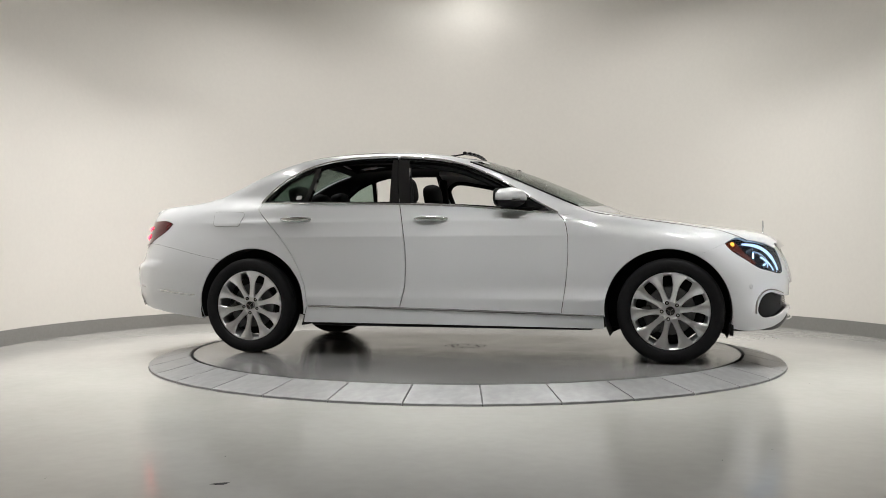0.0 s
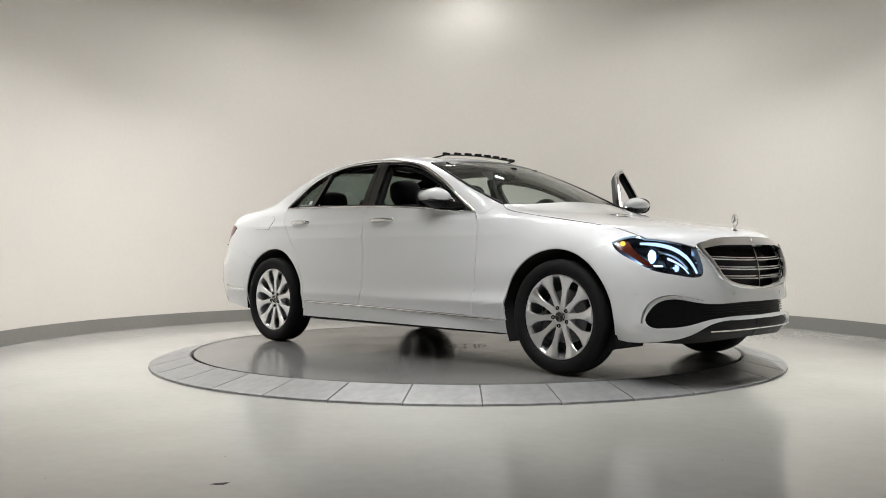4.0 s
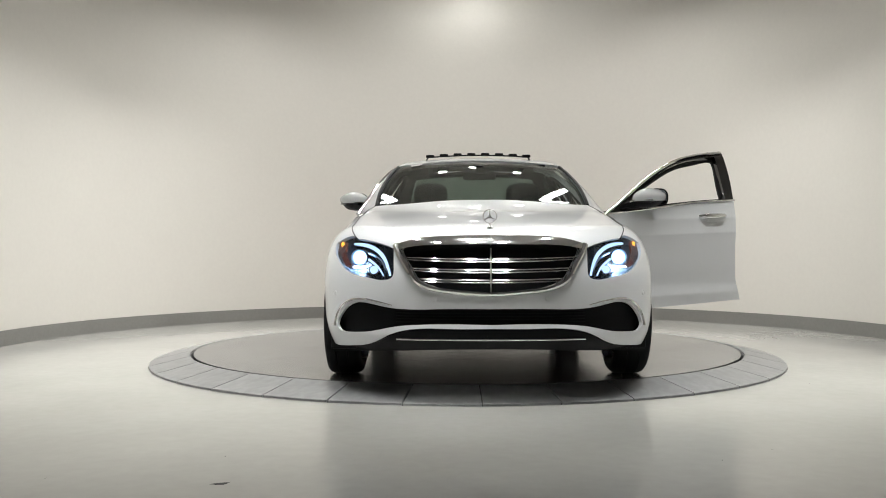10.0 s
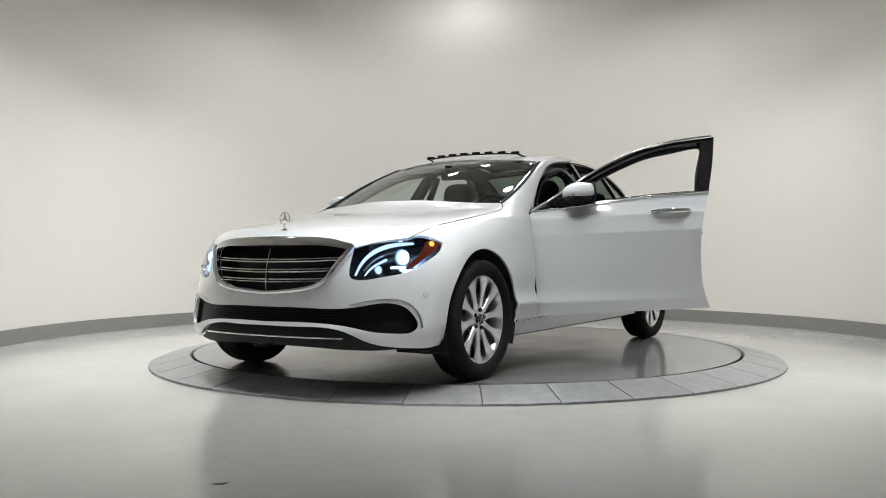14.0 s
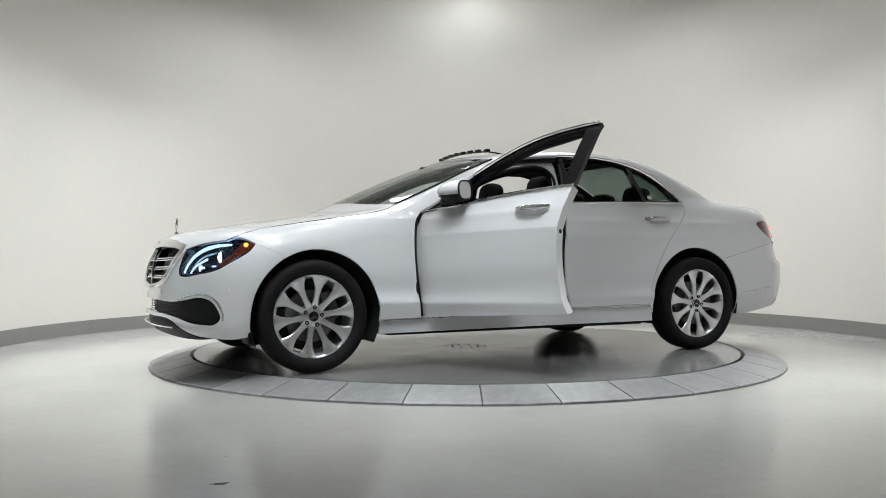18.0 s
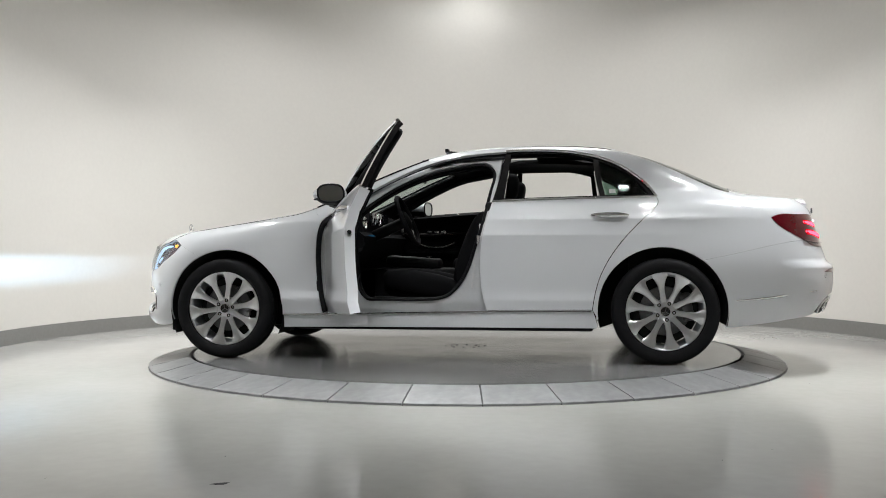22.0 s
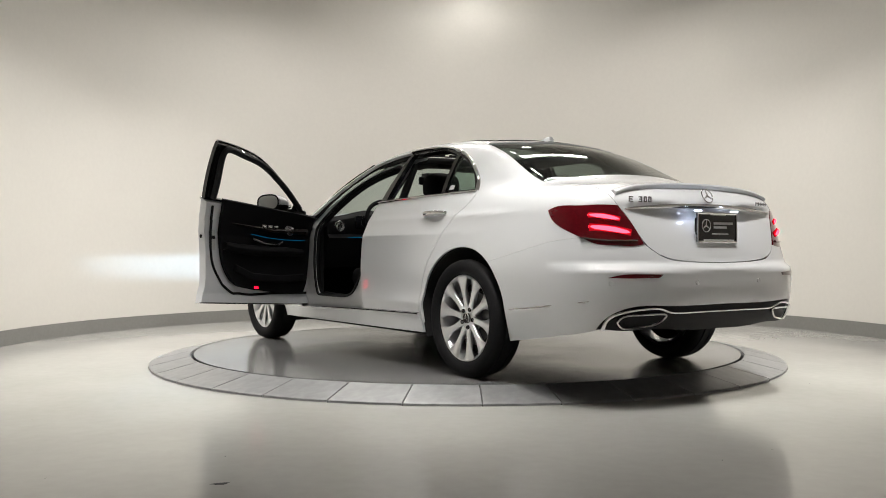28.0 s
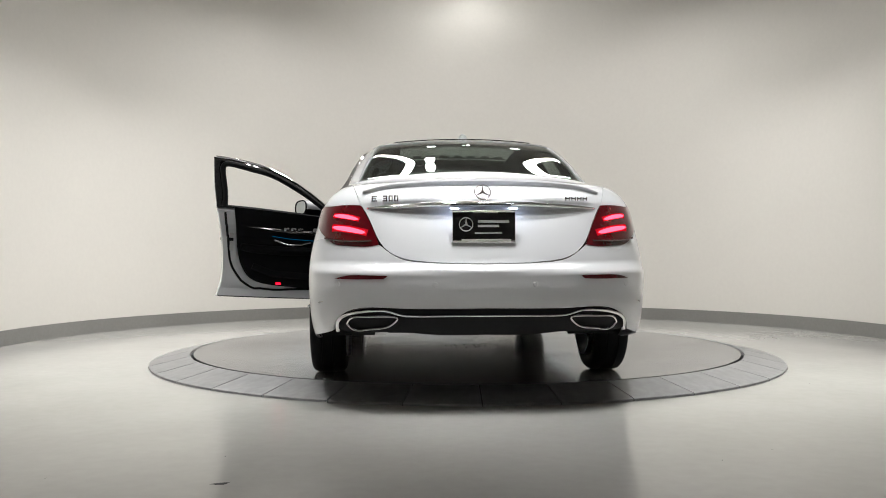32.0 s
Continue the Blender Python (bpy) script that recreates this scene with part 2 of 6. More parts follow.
def build_room():
    sweep_wall("wall_round", wall_line(), wall_line(r=WALL_R + 0.2), 0, CEIL_Z, WALL_PAINT, "smooth curved off-white painted studio wall")
    sweep_wall("baseboard", wall_line(r=WALL_R - 0.014), wall_line(r=WALL_R - 0.001), 0, 0.132, BASE_GREY, "plain grey baseboard along the curved wall")
    bm = bmesh.new()
    box(bm, -4.2, 4.2, -9.2, -9.0, 0, CEIL_Z)
    tagged(part("wall_south", bm, WALL_PAINT, None, smooth=False), "plain off-white wall behind the camera", "wall", kind="structure")
    bm = bmesh.new()
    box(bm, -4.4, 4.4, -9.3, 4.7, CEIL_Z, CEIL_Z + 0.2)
    tagged(part("ceiling", bm, CEIL_PAINT, None, smooth=False), "plain grey ceiling out of view, toned to limit bounce light", "ceiling", kind="structure")
    # floor with a round pit for the turntable
    bm = bmesh.new()
    n, r0 = 144, RAMP_R
    ring = [bm.verts.new((r0 * math.cos(2 * math.pi * i / n), r0 * math.sin(2 * math.pi * i / n), 0)) for i in range(n)]
    ring2 = [bm.verts.new((r0 * math.cos(2 * math.pi * i / n), r0 * math.sin(2 * math.pi * i / n), -0.15)) for i in range(n)]
    outer = []
    for i in range(n):
        c, s = math.cos(2 * math.pi * i / n), math.sin(2 * math.pi * i / n)
        k = min(4.4 / max(abs(c), 1e-6), (4.7 if s > 0 else 9.3) / max(abs(s), 1e-6))
        outer.append(bm.verts.new((c * k, s * k, 0)))
    for i in range(n):
        k = (i + 1) % n
        bm.faces.new((ring[i], ring[k], outer[k], outer[i]))
        bm.faces.new((ring[k], ring[i], ring2[i], ring2[k]))
    bm.faces.new(ring2)
    tagged(part("floor", bm, FLOOR_EPOXY, None, smooth=False), "polished pale grey epoxy floor", "floor", kind="structure")


RAMP_R, DISC_R = 2.308, 2.017
RAMP_N, RAMP_TURN = 35, -87.8


def build_turntable():
    # sloping ring of plates round the disc, at rest
    ring = tagged(new("turntable_ramp"), "ring of sloping grey metal plates round the turntable", "turntable")
    gap = 0.0042
    step = 2 * math.pi / RAMP_N

    def plate():
        bm = bmesh.new()
        k = 8
        r0, r1, z0, z1 = DISC_R + 0.012, RAMP_R - 0.003, DISC_Z + 0.001, 0.014
        g0, g1 = gap / r0, gap / r1
        rows = []
        for r, z, g in ((r1, -0.02, g1), (r1, z1 - 0.003, g1), (r1 - 0.006, z1, g1), (r0 + 0.006, z0, g0), (r0, z0 - 0.004, g0), (r0, -0.02, g0)):
            rows.append([bm.verts.new((r * math.cos(a), r * math.sin(a), z)) for a in np.linspace(-step / 2 + g, step / 2 - g, k + 1)])
        for a, b in zip(rows, rows[1:]):
            for i in range(k):
                bm.faces.new((a[i], a[i + 1], b[i + 1], b[i]))
        bm.faces.new([r[0] for r in rows])
        bm.faces.new([r[-1] for r in rows][::-1])
        return bm
    first = None
    for i in range(RAMP_N):
        a = RAMP_TURN + 360 / RAMP_N * (i + 0.5)
        if first is None:
            first = part("ramp_plate", plate(), TILE_GREY, ring, smooth=False, m=pose(0, 0, 0, 0, 0, a))
        else:
            linked("ramp_plate", first.data, ring, m=pose(0, 0, 0, 0, 0, a))
    bm = bmesh.new()
    lathe(bm, [(DISC_R + 0.004, -0.1), (DISC_R + 0.004, DISC_Z - 0.012), (RAMP_R - 0.01, 0.004), (RAMP_R - 0.01, -0.1)], 144)
    part("ramp_base", bm, DARK_STEEL, ring)
    # the turning disc
    disc = tagged(new("turntable_disc"), "turning grey round metal platform under the car", "turntable")
    disc.location = (0, 0, DISC_Z)
    bm = bmesh.new()
    lathe(bm, [(0.0, -0.012), (0.0, -0.010), (DISC_R - 0.01, -0.010), (DISC_R - 0.01, -0.06)], 144)
    part("disc_base", bm, PIT, disc)

    def sector():
        bm = bmesh.new()
        k, st, g = 16, 2 * math.pi / 8, 0.0011
        rows = []
        for r in (0.165, 0.6, 1.2, DISC_R - 0.010):
            rows.append([bm.verts.new((r * math.cos(a), r * math.sin(a), 0)) for a in np.linspace(-st / 2 + g / r, st / 2 - g / r, k + 1)])
        low = []
        for r in (0.165, DISC_R - 0.010):
            low.append([bm.verts.new((r * math.cos(a), r * math.sin(a), -0.0095)) for a in np.linspace(-st / 2 + g / r, st / 2 - g / r, k + 1)])
        allrows = [low[0]] + rows + [low[1]]
        for a, b in zip(allrows, allrows[1:]):
            for i in range(k):
                bm.faces.new((a[i], a[i + 1], b[i + 1], b[i]))
        bm.faces.new([r[0] for r in allrows])
        bm.faces.new([r[-1] for r in allrows][::-1])
        return bm
    first = None
    for i in range(8):
        if first is None:
            first = part("disc_plate", sector(), DISC_GREY, disc, smooth=False, m=pose(0, 0, 0, 0, 0, 10))
        else:
            linked("disc_plate", first.data, disc, m=pose(0, 0, 0, 0, 0, 10 + 45 * i))
    bm = bmesh.new()
    lathe(bm, [(0.004, -0.0006), (0.150, -0.0006), (0.152, -0.003), (0.157, -0.003), (0.159, -0.0006), (0.1635, -0.0006), (0.1635, -0.02)], 48)
    part("hub_cover", bm, DISC_GREY, disc, "round steel cover at the middle of the platform")
    screw = None
    for i in range(8):
        a = 2 * math.pi * i / 8
        m = Matrix.Translation((0.105 * math.cos(a), 0.105 * math.sin(a), 0))
        if screw is None:
            bm = bmesh.new()
            lathe(bm, [(0.0, 0.004), (0.006, 0.004), (0.009, -0.002)], 10)
            screw = part("cover_screw", bm, DARK_STEEL, disc, m=m)
        else:
            linked("cover_screw", screw.data, disc, m=m)
    return disc


def vary_plates(m, amount):
    """Lets each plate differ a little in tone."""
    nt = m.node_tree
    b = nt.nodes["Principled BSDF"]
    src = b.inputs["Base Color"].links[0].from_socket
    info, rng, mul = nt.nodes.new("ShaderNodeObjectInfo"), nt.nodes.new("ShaderNodeMapRange"), nt.nodes.new("ShaderNodeVectorMath")
    rng.inputs["To Min"].default_value, rng.inputs["To Max"].default_value = 1 - amount, 1 + amount
    mul.operation = "SCALE"
    nt.links.new(info.outputs["Random"], rng.inputs["Value"])
    nt.links.new(src, mul.inputs[0])
    nt.links.new(rng.outputs["Result"], mul.inputs["Scale"])
    nt.links.new(mul.outputs["Vector"], b.inputs["Base Color"])


def build_specks():
    """Bits of dirt on the floor."""
    def flake(x, y, size, turn, label):
        bm = bmesh.new()
        n = 9
        rim = [bm.verts.new((size * (1 + 0.35 * math.sin(i * 2.3 + x)) * math.cos(2 * math.pi * i / n), size * 0.42 * (1 + 0.3 * math.cos(i * 1.7)) * math.sin(2 * math.pi * i / n), 0.0006)) for i in range(n)]
        top = bm.verts.new((0, 0, size * 0.12))
        for i in range(n):
            bm.faces.new((rim[i], rim[(i + 1) % n], top))
        bm.faces.new(rim[::-1])
        ob = part("floor_speck", bm, BLACK_PLASTIC, None)
        ob.matrix_basis = pose(x, y, 0.0004, 0, 0, turn)
        tagged(ob, label, "debris", group="specks of dirt on the floor")
    flake(-0.835, -3.865, 0.034, 22, "dark leaf-like scrap lying on the floor")
    for x, y, size, turn in ((2.05, -1.49, 0.009, 60), (-1.47, -3.80, 0.006, 20), (0.97, -3.49, 0.006, 80), (-0.93, -3.45, 0.007, 130), (-2.05, -2.7, 0.006, 40), (1.22, -3.3, 0.005, 10)):
        flake(x, y, size, turn, "tiny dark speck of dirt on the floor")


vary_plates(TILE_GREY, 0.10)
vary_plates(DISC_GREY, 0.03)
build_room()
build_specks()
DISC = build_turntable()


# ---------------------------------------------------------------- the car's form
def tabled(xs, ys):
    """The spline read from a fine table, for speed."""
    q = np.arange(xs[0] - 1.6, xs[-1] + 1.6, 0.0015)
    v = spline(xs, ys)(q)
    return lambda x: np.interp(x, q, v)


# Car space: x forward from the middle of the wheelbase, y to its left, z up from the ground.
AXLE = 1.4695
PLAN = tabled([-2.7, -2.4, -2.1, -1.5, -0.6, 0.4, 1.0, 1.5, 1.9, 2.15, 2.4], [0.810, 0.863, 0.898, 0.921, 0.925, 0.926, 0.924, 0.926, 0.910, 0.872, 0.82])
TUCK = tabled([0.12, 0.22, 0.32, 0.45, 0.6, 0.75, 0.88, 0.95, 1.05, 1.15], [0.115, 0.062, 0.024, 0.006, 0.0, 0.020, 0.054, 0.073, 0.104, 0.15])
DECK = tabled([-2.7, -2.45, -2.3, -2.0, -1.7, -1.2, 0.0, 0.7, 1.0, 1.25, 1.5, 1.85, 2.05, 2.2, 2.4],
              [1.045, 1.075, 1.088, 1.115, 1.13, 1.12, 1.07, 1.042, 1.013, 0.975, 0.940, 0.890, 0.857, 0.82, 0.755])
CROWN = tabled([-2.6, -1.8, -1.0, 0.5, 1.0, 1.6, 2.1, 2.4], [0.055, 0.045, 0.03, 0.025, 0.035, 0.048, 0.048, 0.045])
CREASE = tabled([0.12, 0.3, 0.36, 0.39, 0.405, 0.42, 0.46, 0.56, 0.68, 0.80, 0.86, 0.90, 0.920, 0.930, 0.937, 0.948, 0.965, 0.985, 1.05, 1.15],
                [0, 0, -0.004, -0.009, -0.0105, -0.006, 0.009, 0.013, 0.009, 0.002, -0.004, -0.0105, -0.0155, -0.0178, -0.0165, -0.0105, -0.003, 0, 0, 0])
NOSE = tabled([0.1, 0.2, 0.27, 0.35, 0.45, 0.55, 0.65, 0.75, 0.82, 0.9], [2.17, 2.225, 2.275, 2.27, 2.268, 2.272, 2.262, 2.232, 2.20, 2.13])
NOSE_DROP = tabled([0.2, 0.35, 0.5, 0.65, 0.8, 0.95], [0.29, 0.29, 0.32, 0.36, 0.42, 0.48])
TAIL = tabled([0.15, 0.25, 0.35, 0.45, 0.55, 0.61, 0.632, 0.65, 0.68, 0.75, 0.85, 0.95, 1.02, 1.1],
              [2.42, 2.50, 2.565, 2.60, 2.611, 2.610, 2.604, 2.578, 2.560, 2.538, 2.51, 2.478, 2.445, 2.39])
LID = tabled([0.5, 0.70, 0.76, 0.85, 0.915, 0.94, 0.965, 1.0, 1.1], [0, 0, 0.004, 0.018, 0.030, 0.026, 0.002, 0, 0])
CAB_PLAN = tabled([-2.4, -1.8, -1.45, -1.0, -0.4, 0.3, 0.8, 1.2], [0.62, 0.722, 0.778, 0.820, 0.836, 0.828, 0.798, 0.76])
CAB_TOP = tabled([-2.4, -2.05, -1.8, -1.5, -1.2, -0.85, -0.5, -0.1, 0.15, 0.4, 0.7, 1.0, 1.35],
                 [1.00, 1.130, 1.235, 1.362, 1.438, 1.466, 1.470, 1.445, 1.402, 1.325, 1.205, 1.07, 0.905])


def smax(a, b, k):
    h = np.maximum(k - np.abs(a - b), 0) / k
    return np.maximum(a, b) + h * h * k / 4


def body(P):
    """The car's outer form as a level function: below zero inside."""
    x, y, z = P[..., 0], np.abs(P[..., 1]), P[..., 2]
    side = y - PLAN(x) + TUCK(z) + CREASE(z) * 0.5 * (np.tanh((x + 1.75) / 0.15) - np.tanh((x - 1.6) / 0.15))
    top = z - DECK(x) + CROWN(x) * (y / 0.85) ** 2.4
    low = smax(side, top, 0.15)
    front = (x - NOSE(z) + NOSE_DROP(z) * (y / 0.85) ** 2.7) * 0.85
    rear = (-TAIL(z) + LID(z) / (1 + (y / 0.50) ** 10) + 0.265 * (y / 0.85) ** 4.2 - x) * 0.9
    lean = np.maximum(z - 1.03, -0.2)
    cside = (y - CAB_PLAN(x) + 0.50 * lean + 0.30 * lean * lean) * 0.88
    bow = 0.15 * (y / 0.7) ** 2 * np.tanh((x + 0.4) / 0.5)
    ctop = (z - CAB_TOP(x + bow) + 0.03 * (y / 0.6) ** 2) * 0.9
    cab = smax(cside, ctop, 0.07)
    return smax(smax(-smax(-low, -cab, 0.045), front, 0.09), rear, 0.09)


def unit(v):
    v = np.array(v, float)
    return v / np.linalg.norm(v, axis=-1, keepdims=True)


def onto(P, way, depth=0.0):
    """Moves points along the ray -way from outside onto the form (or to a depth below it)."""
    P, way = np.array(P, float), unit(way)
    Q = P + way * (3.0 - P @ way)[..., None]
    for i in range(42):
        b = body(Q) + depth
        Q = Q - way * np.clip(b * 0.85, -0.05, 0.4)[..., None]
        if np.abs(b).max() < 2e-5:
            break
    return Q


def slope(P):
    g = [(body(P + d) - body(P - d)) for d in np.eye(3) * 0.002]
    return unit(np.stack(g, -1))


def one(p, way):
    return onto(np.array([p]), way)[0]


def S(x, z):
    return one((x, 0, z), (0, 1, 0))


def T(x, y):
    return one((x, y, 0), (0, 0, 1))


def F(y, z):
    return one((0, y, z), (1, 0, 0))


def R(y, z):
    return one((0, y, z), (-1, 0, 0))


def frame_of(way):
    way = unit(way)
    u = unit(np.cross((0, 0, 1), way)) if abs(way[2]) < 0.8 else unit(np.array([1.0, 0, 0]) - way * way[0])
    return u, np.cross(way, u), way


def inside(q, loop):
    """Even-odd test of 2D points q against a closed loop."""
    x, y = q[:, 0][:, None], q[:, 1][:, None]
    a, b = loop, np.roll(loop, -1, 0)
    cross = ((a[:, 1] > y) != (b[:, 1] > y)) & (x < (b[:, 0] - a[:, 0]) * (y - a[:, 1]) / (b[:, 1] - a[:, 1] + 1e-12) + a[:, 0])
    return cross.sum(1) % 2 == 1


def shrink(loop, d):
    a = sum(loop[:, 0] * np.roll(loop[:, 1], -1) - loop[:, 1] * np.roll(loop[:, 0], -1))
    t = unit(np.roll(loop, -1, 0) - np.roll(loop, 1, 0))
    return loop + np.stack([-t[:, 1], t[:, 0]], 1) * (d if a > 0 else -d)


def settle(loop):
    """Brings points that lie near the form onto it."""
    P = np.array([tuple(p) for p in loop], float)
    for i in range(4):
        P = P - slope(P) * body(P)[:, None]
    return P


def patch(loop, way, h=0.035, holes=(), gap=0.002, depth=0.0, thick=0.018, form=None, skirt=True):
    """A panel cut out of the form: the outline loop (3D points) seen along way. Returns vertices, faces and normals."""
    from mathutils.geometry import delaunay_2d_cdt
    u, v, w = frame_of(way)
    loop, holes = settle(loop), [settle(q) for q in holes]
    mid = np.abs(loop[:, 1]) < 0.0012
    flat = lambda P: np.stack([np.array(P) @ u, np.array(P) @ v], 1)
    first = np.where(mid[:, None], flat(loop), shrink(flat(loop), gap))
    loops = [first] + [shrink(flat(q), -gap) for q in holes]
    lo, hi = loops[0].min(0), loops[0].max(0)
    gx, gy = np.meshgrid(np.arange(lo[0], hi[0], h), np.arange(lo[1], hi[1], h))
    gx = gx + (np.arange(gx.shape[0]) % 2)[:, None] * h * 0.5
    g = np.stack([gx.ravel(), gy.ravel()], 1)
    rim = np.concatenate(loops)
    keep = inside(g, loops[0])
    for q in loops[1:]:
        keep &= ~inside(g, q)
    keep &= np.sqrt(((g[:, None] - rim[None]) ** 2).sum(-1)).min(1) > h * 0.45
    pts = np.concatenate([rim, g[keep]])
    edges, base = [], 0
    for q in loops:
        edges += [(base + i, base + (i + 1) % len(q)) for i in range(len(q))]
        base += len(q)
    V, _, faces, *_ = delaunay_2d_cdt([Vector(p) for p in pts], edges, [], 0, 1e-6)
    V = np.array([tuple(p) for p in V])
    faces = np.array([tuple(f) for f in faces if len(f) == 3])
    c = V[faces].mean(1)
    ok = inside(c, loops[0])
    for q in loops[1:]:
        ok &= ~inside(c, q)
    faces = faces[ok]
    P3 = onto(V[:, :1] * u + V[:, 1:] * v, w, depth)
    P3[np.abs(P3[:, 1]) < 0.0012, 1] = 0.0
    N = slope(P3)
    N[P3[:, 1] == 0.0, 1] = 0.0
    tris = [tuple(int(i) for i in f) for f in faces]
    corner = [[N[i] for i in f] for f in tris]
    if not skirt:
        return P3, tris, corner
    # rim turned inwards, and an inner face
    once = {}
    for f in tris:
        for i in range(3):
            e = (f[i], f[(i + 1) % 3])
            if (e[1], e[0]) in once:
                del once[(e[1], e[0])]
            else:
                once[e] = True
    m = len(P3)
    P4 = np.concatenate([P3, P3 - N * thick])
    out_f, out_n = list(tris), list(corner)
    for a, b in once:
        if P3[a, 1] == 0 and P3[b, 1] == 0:
            continue
        q = np.cross(P3[b] - P3[a], N[a])
        q = q / (np.linalg.norm(q) + 1e-9)
        out_f.append((b, a, a + m, b + m))
        out_n.append([q] * 4)
    for f in tris:
        out_f.append((f[0] + m, f[2] + m, f[1] + m))
        out_n.append([-N[f[0]], -N[f[2]], -N[f[1]]])
    return P4, out_f, out_n


def flip(geo):
    v, f, n = geo
    k = np.array([1, -1, 1])
    return v * k, [tuple(q[::-1]) for q in f], [[c * k for c in q[::-1]] for q in n]


def both(geo):
    """A panel and its mirror image, welded along the car's middle."""
    a, b = geo, flip(geo)
    s, k = len(a[0]), 0
    back = []
    for i, p in enumerate(a[0]):
        if p[1] == 0.0:
            back.append(i)
        else:
            back.append(s + k)
            k += 1
    return (np.concatenate([a[0], b[0][a[0][:, 1] != 0.0]]), list(a[1]) + [tuple(back[i] for i in f) for f in b[1]], list(a[2]) + list(b[2]))


def panel(name, geo, material, parent, label=""):
    """Links a cut panel as one mesh under the car or a part."""
    v, f, n = geo
    ob = new(name, mesh_of(name, v, f, material, normals=n))
    ob.parent = parent
    return tagged(ob, label)


def rod(name, pts, rad, material, parent, label="", mirror=False, closed=False, sides=8, flat=1.0, double=False):
    bm = bmesh.new()
    k = -1 if mirror else 1
    tube(bm, [(p[0], p[1] * k, p[2]) for p in pts], rad, sides, closed, flat)
    if double:
        tube(bm, [(p[0], -p[1], p[2]) for p in pts], rad, sides, closed, flat)
    return part(name, bm, material, parent, label)


def lift(pts, d):
    """Points moved off the form by d."""
    P = np.array([tuple(p) for p in pts])
    return P + slope(P) * d


# ---------------------------------------------------------------- outlines on the car (left side)
def arc(cx, cz, r, a0, a1, n=24):
    return [S(cx + r * math.cos(radians(a)), cz + r * math.sin(radians(a))) for a in np.linspace(a0, a1, n)]


SIDE, FENDER_WAY, QUARTER_WAY = (0, 1, 0.08), (0.1, 0.8, 0.6), (-0.12, 0.8, 0.6)
FRONT_WAY, REAR_WAY, UP = (0.78, 0.62, 0.05), (-0.78, 0.62, 0.05), (0, 0, 1)
A_F = (1.452, 0.338, 0.402)     # front wheel arch: x, z, radius
A_R = (-1.450, 0.342, 0.409)

belt = [S(x, z) for x, z in ((-1.425, 1.076), (-1.1, 1.071), (-0.7, 1.063), (-0.36, 1.053), (0.0, 1.038), (0.4, 1.005), (0.745, 0.976))]
seam_r = curve([S(-1.425, 1.076), S(-1.435, 1.05), S(-1.375, 0.965), S(-1.2, 0.785), S(-1.09, 0.62), S(-1.03, 0.45), S(-1.012, 0.345)])
seam_b = curve([S(-0.36, 1.053), S(-0.318, 0.9), S(-0.292, 0.745), S(-0.288, 0.6), S(-0.297, 0.47), S(-0.333, 0.338)])
seam_f = curve([S(0.745, 0.976), S(0.79, 0.93), S(0.812, 0.86), S(0.82, 0.75), S(0.815, 0.6), S(0.795, 0.43), S(0.775, 0.312)])
belt_r, belt_f = curve(belt[:4]), curve(belt[3:])
sill_r = curve([S(-1.012, 0.345), S(-0.7, 0.342), S(-0.333, 0.338)])
sill_f = curve([S(-0.333, 0.338), S(0.2, 0.326), S(0.775, 0.312)])
# upper window line, from the front corner over the roof edge to the rear corner
dlo = [S(0.745, 0.976), S(0.60, 1.055), S(0.40, 1.175), S(0.2, 1.275), S(0.0, 1.348), S(-0.2, 1.385), S(-0.42, 1.403),
       S(-0.7, 1.405), S(-0.95, 1.378), S(-1.15, 1.315), S(-1.3, 1.22), S(-1.395, 1.125), S(-1.425, 1.076)]
dlo_line = curve(dlo)
hood_side = [F(0.715, 0.79), T(1.85, 0.75), T(1.6, 0.765), T(1.3, 0.772), T(1.05, 0.765), T(0.93, 0.745), T(0.865, 0.70)]
hood_line = curve(hood_side)
LAMP_J = F(0.715, 0.79)
lamp_top_in = curve([F(0.505, 0.735), F(0.60, 0.768), LAMP_J])
lamp_top_out = curve([LAMP_J, S(1.91, 0.806), S(1.845, 0.795), S(1.805, 0.77)])
lamp_top = lamp_top_in + lamp_top_out[1:]
lamp_low = curve([S(1.805, 0.77), S(1.83, 0.738), S(1.93, 0.668), F(0.76, 0.618), F(0.65, 0.588), F(0.545, 0.575), F(0.515, 0.585), F(0.503, 0.65), F(0.505, 0.735)])
ws_side = curve([T(0.865, 0.70), T(0.6, 0.694), T(0.35, 0.657), T(0.1, 0.60)])
rail = curve([T(0.1, 0.60), T(-0.2, 0.578), T(-0.6, 0.578), T(-1.0, 0.562), T(-1.22, 0.54)])
rw_side = curve([T(-1.22, 0.54), T(-1.45, 0.575), T(-1.72, 0.625), T(-1.895, 0.655)])
trunk_side = curve([T(-1.895, 0.655), T(-2.0, 0.668), T(-2.2, 0.658), T(-2.36, 0.632)])
lamp_in = curve([T(-2.36, 0.632), R(0.608, 0.955)])
tail_top = curve([R(0.608, 0.955), R(0.70, 0.958), R(0.765, 0.955), S(-2.22, 0.957), S(-2.16, 0.949), S(-2.125, 0.934)])
TAIL_Q = S(-2.335, 0.790)
tail_out = curve([S(-2.125, 0.934), S(-2.155, 0.895), S(-2.24, 0.838), TAIL_Q])
tail_bot = curve([TAIL_Q, R(0.755, 0.766), R(0.66, 0.750), R(0.56, 0.748), R(0.515, 0.756)])
tail_in = curve([R(0.515, 0.756), R(0.53, 0.80), R(0.565, 0.88), R(0.608, 0.955)])
tail_low = tail_out + tail_bot[1:] + tail_in[1:]
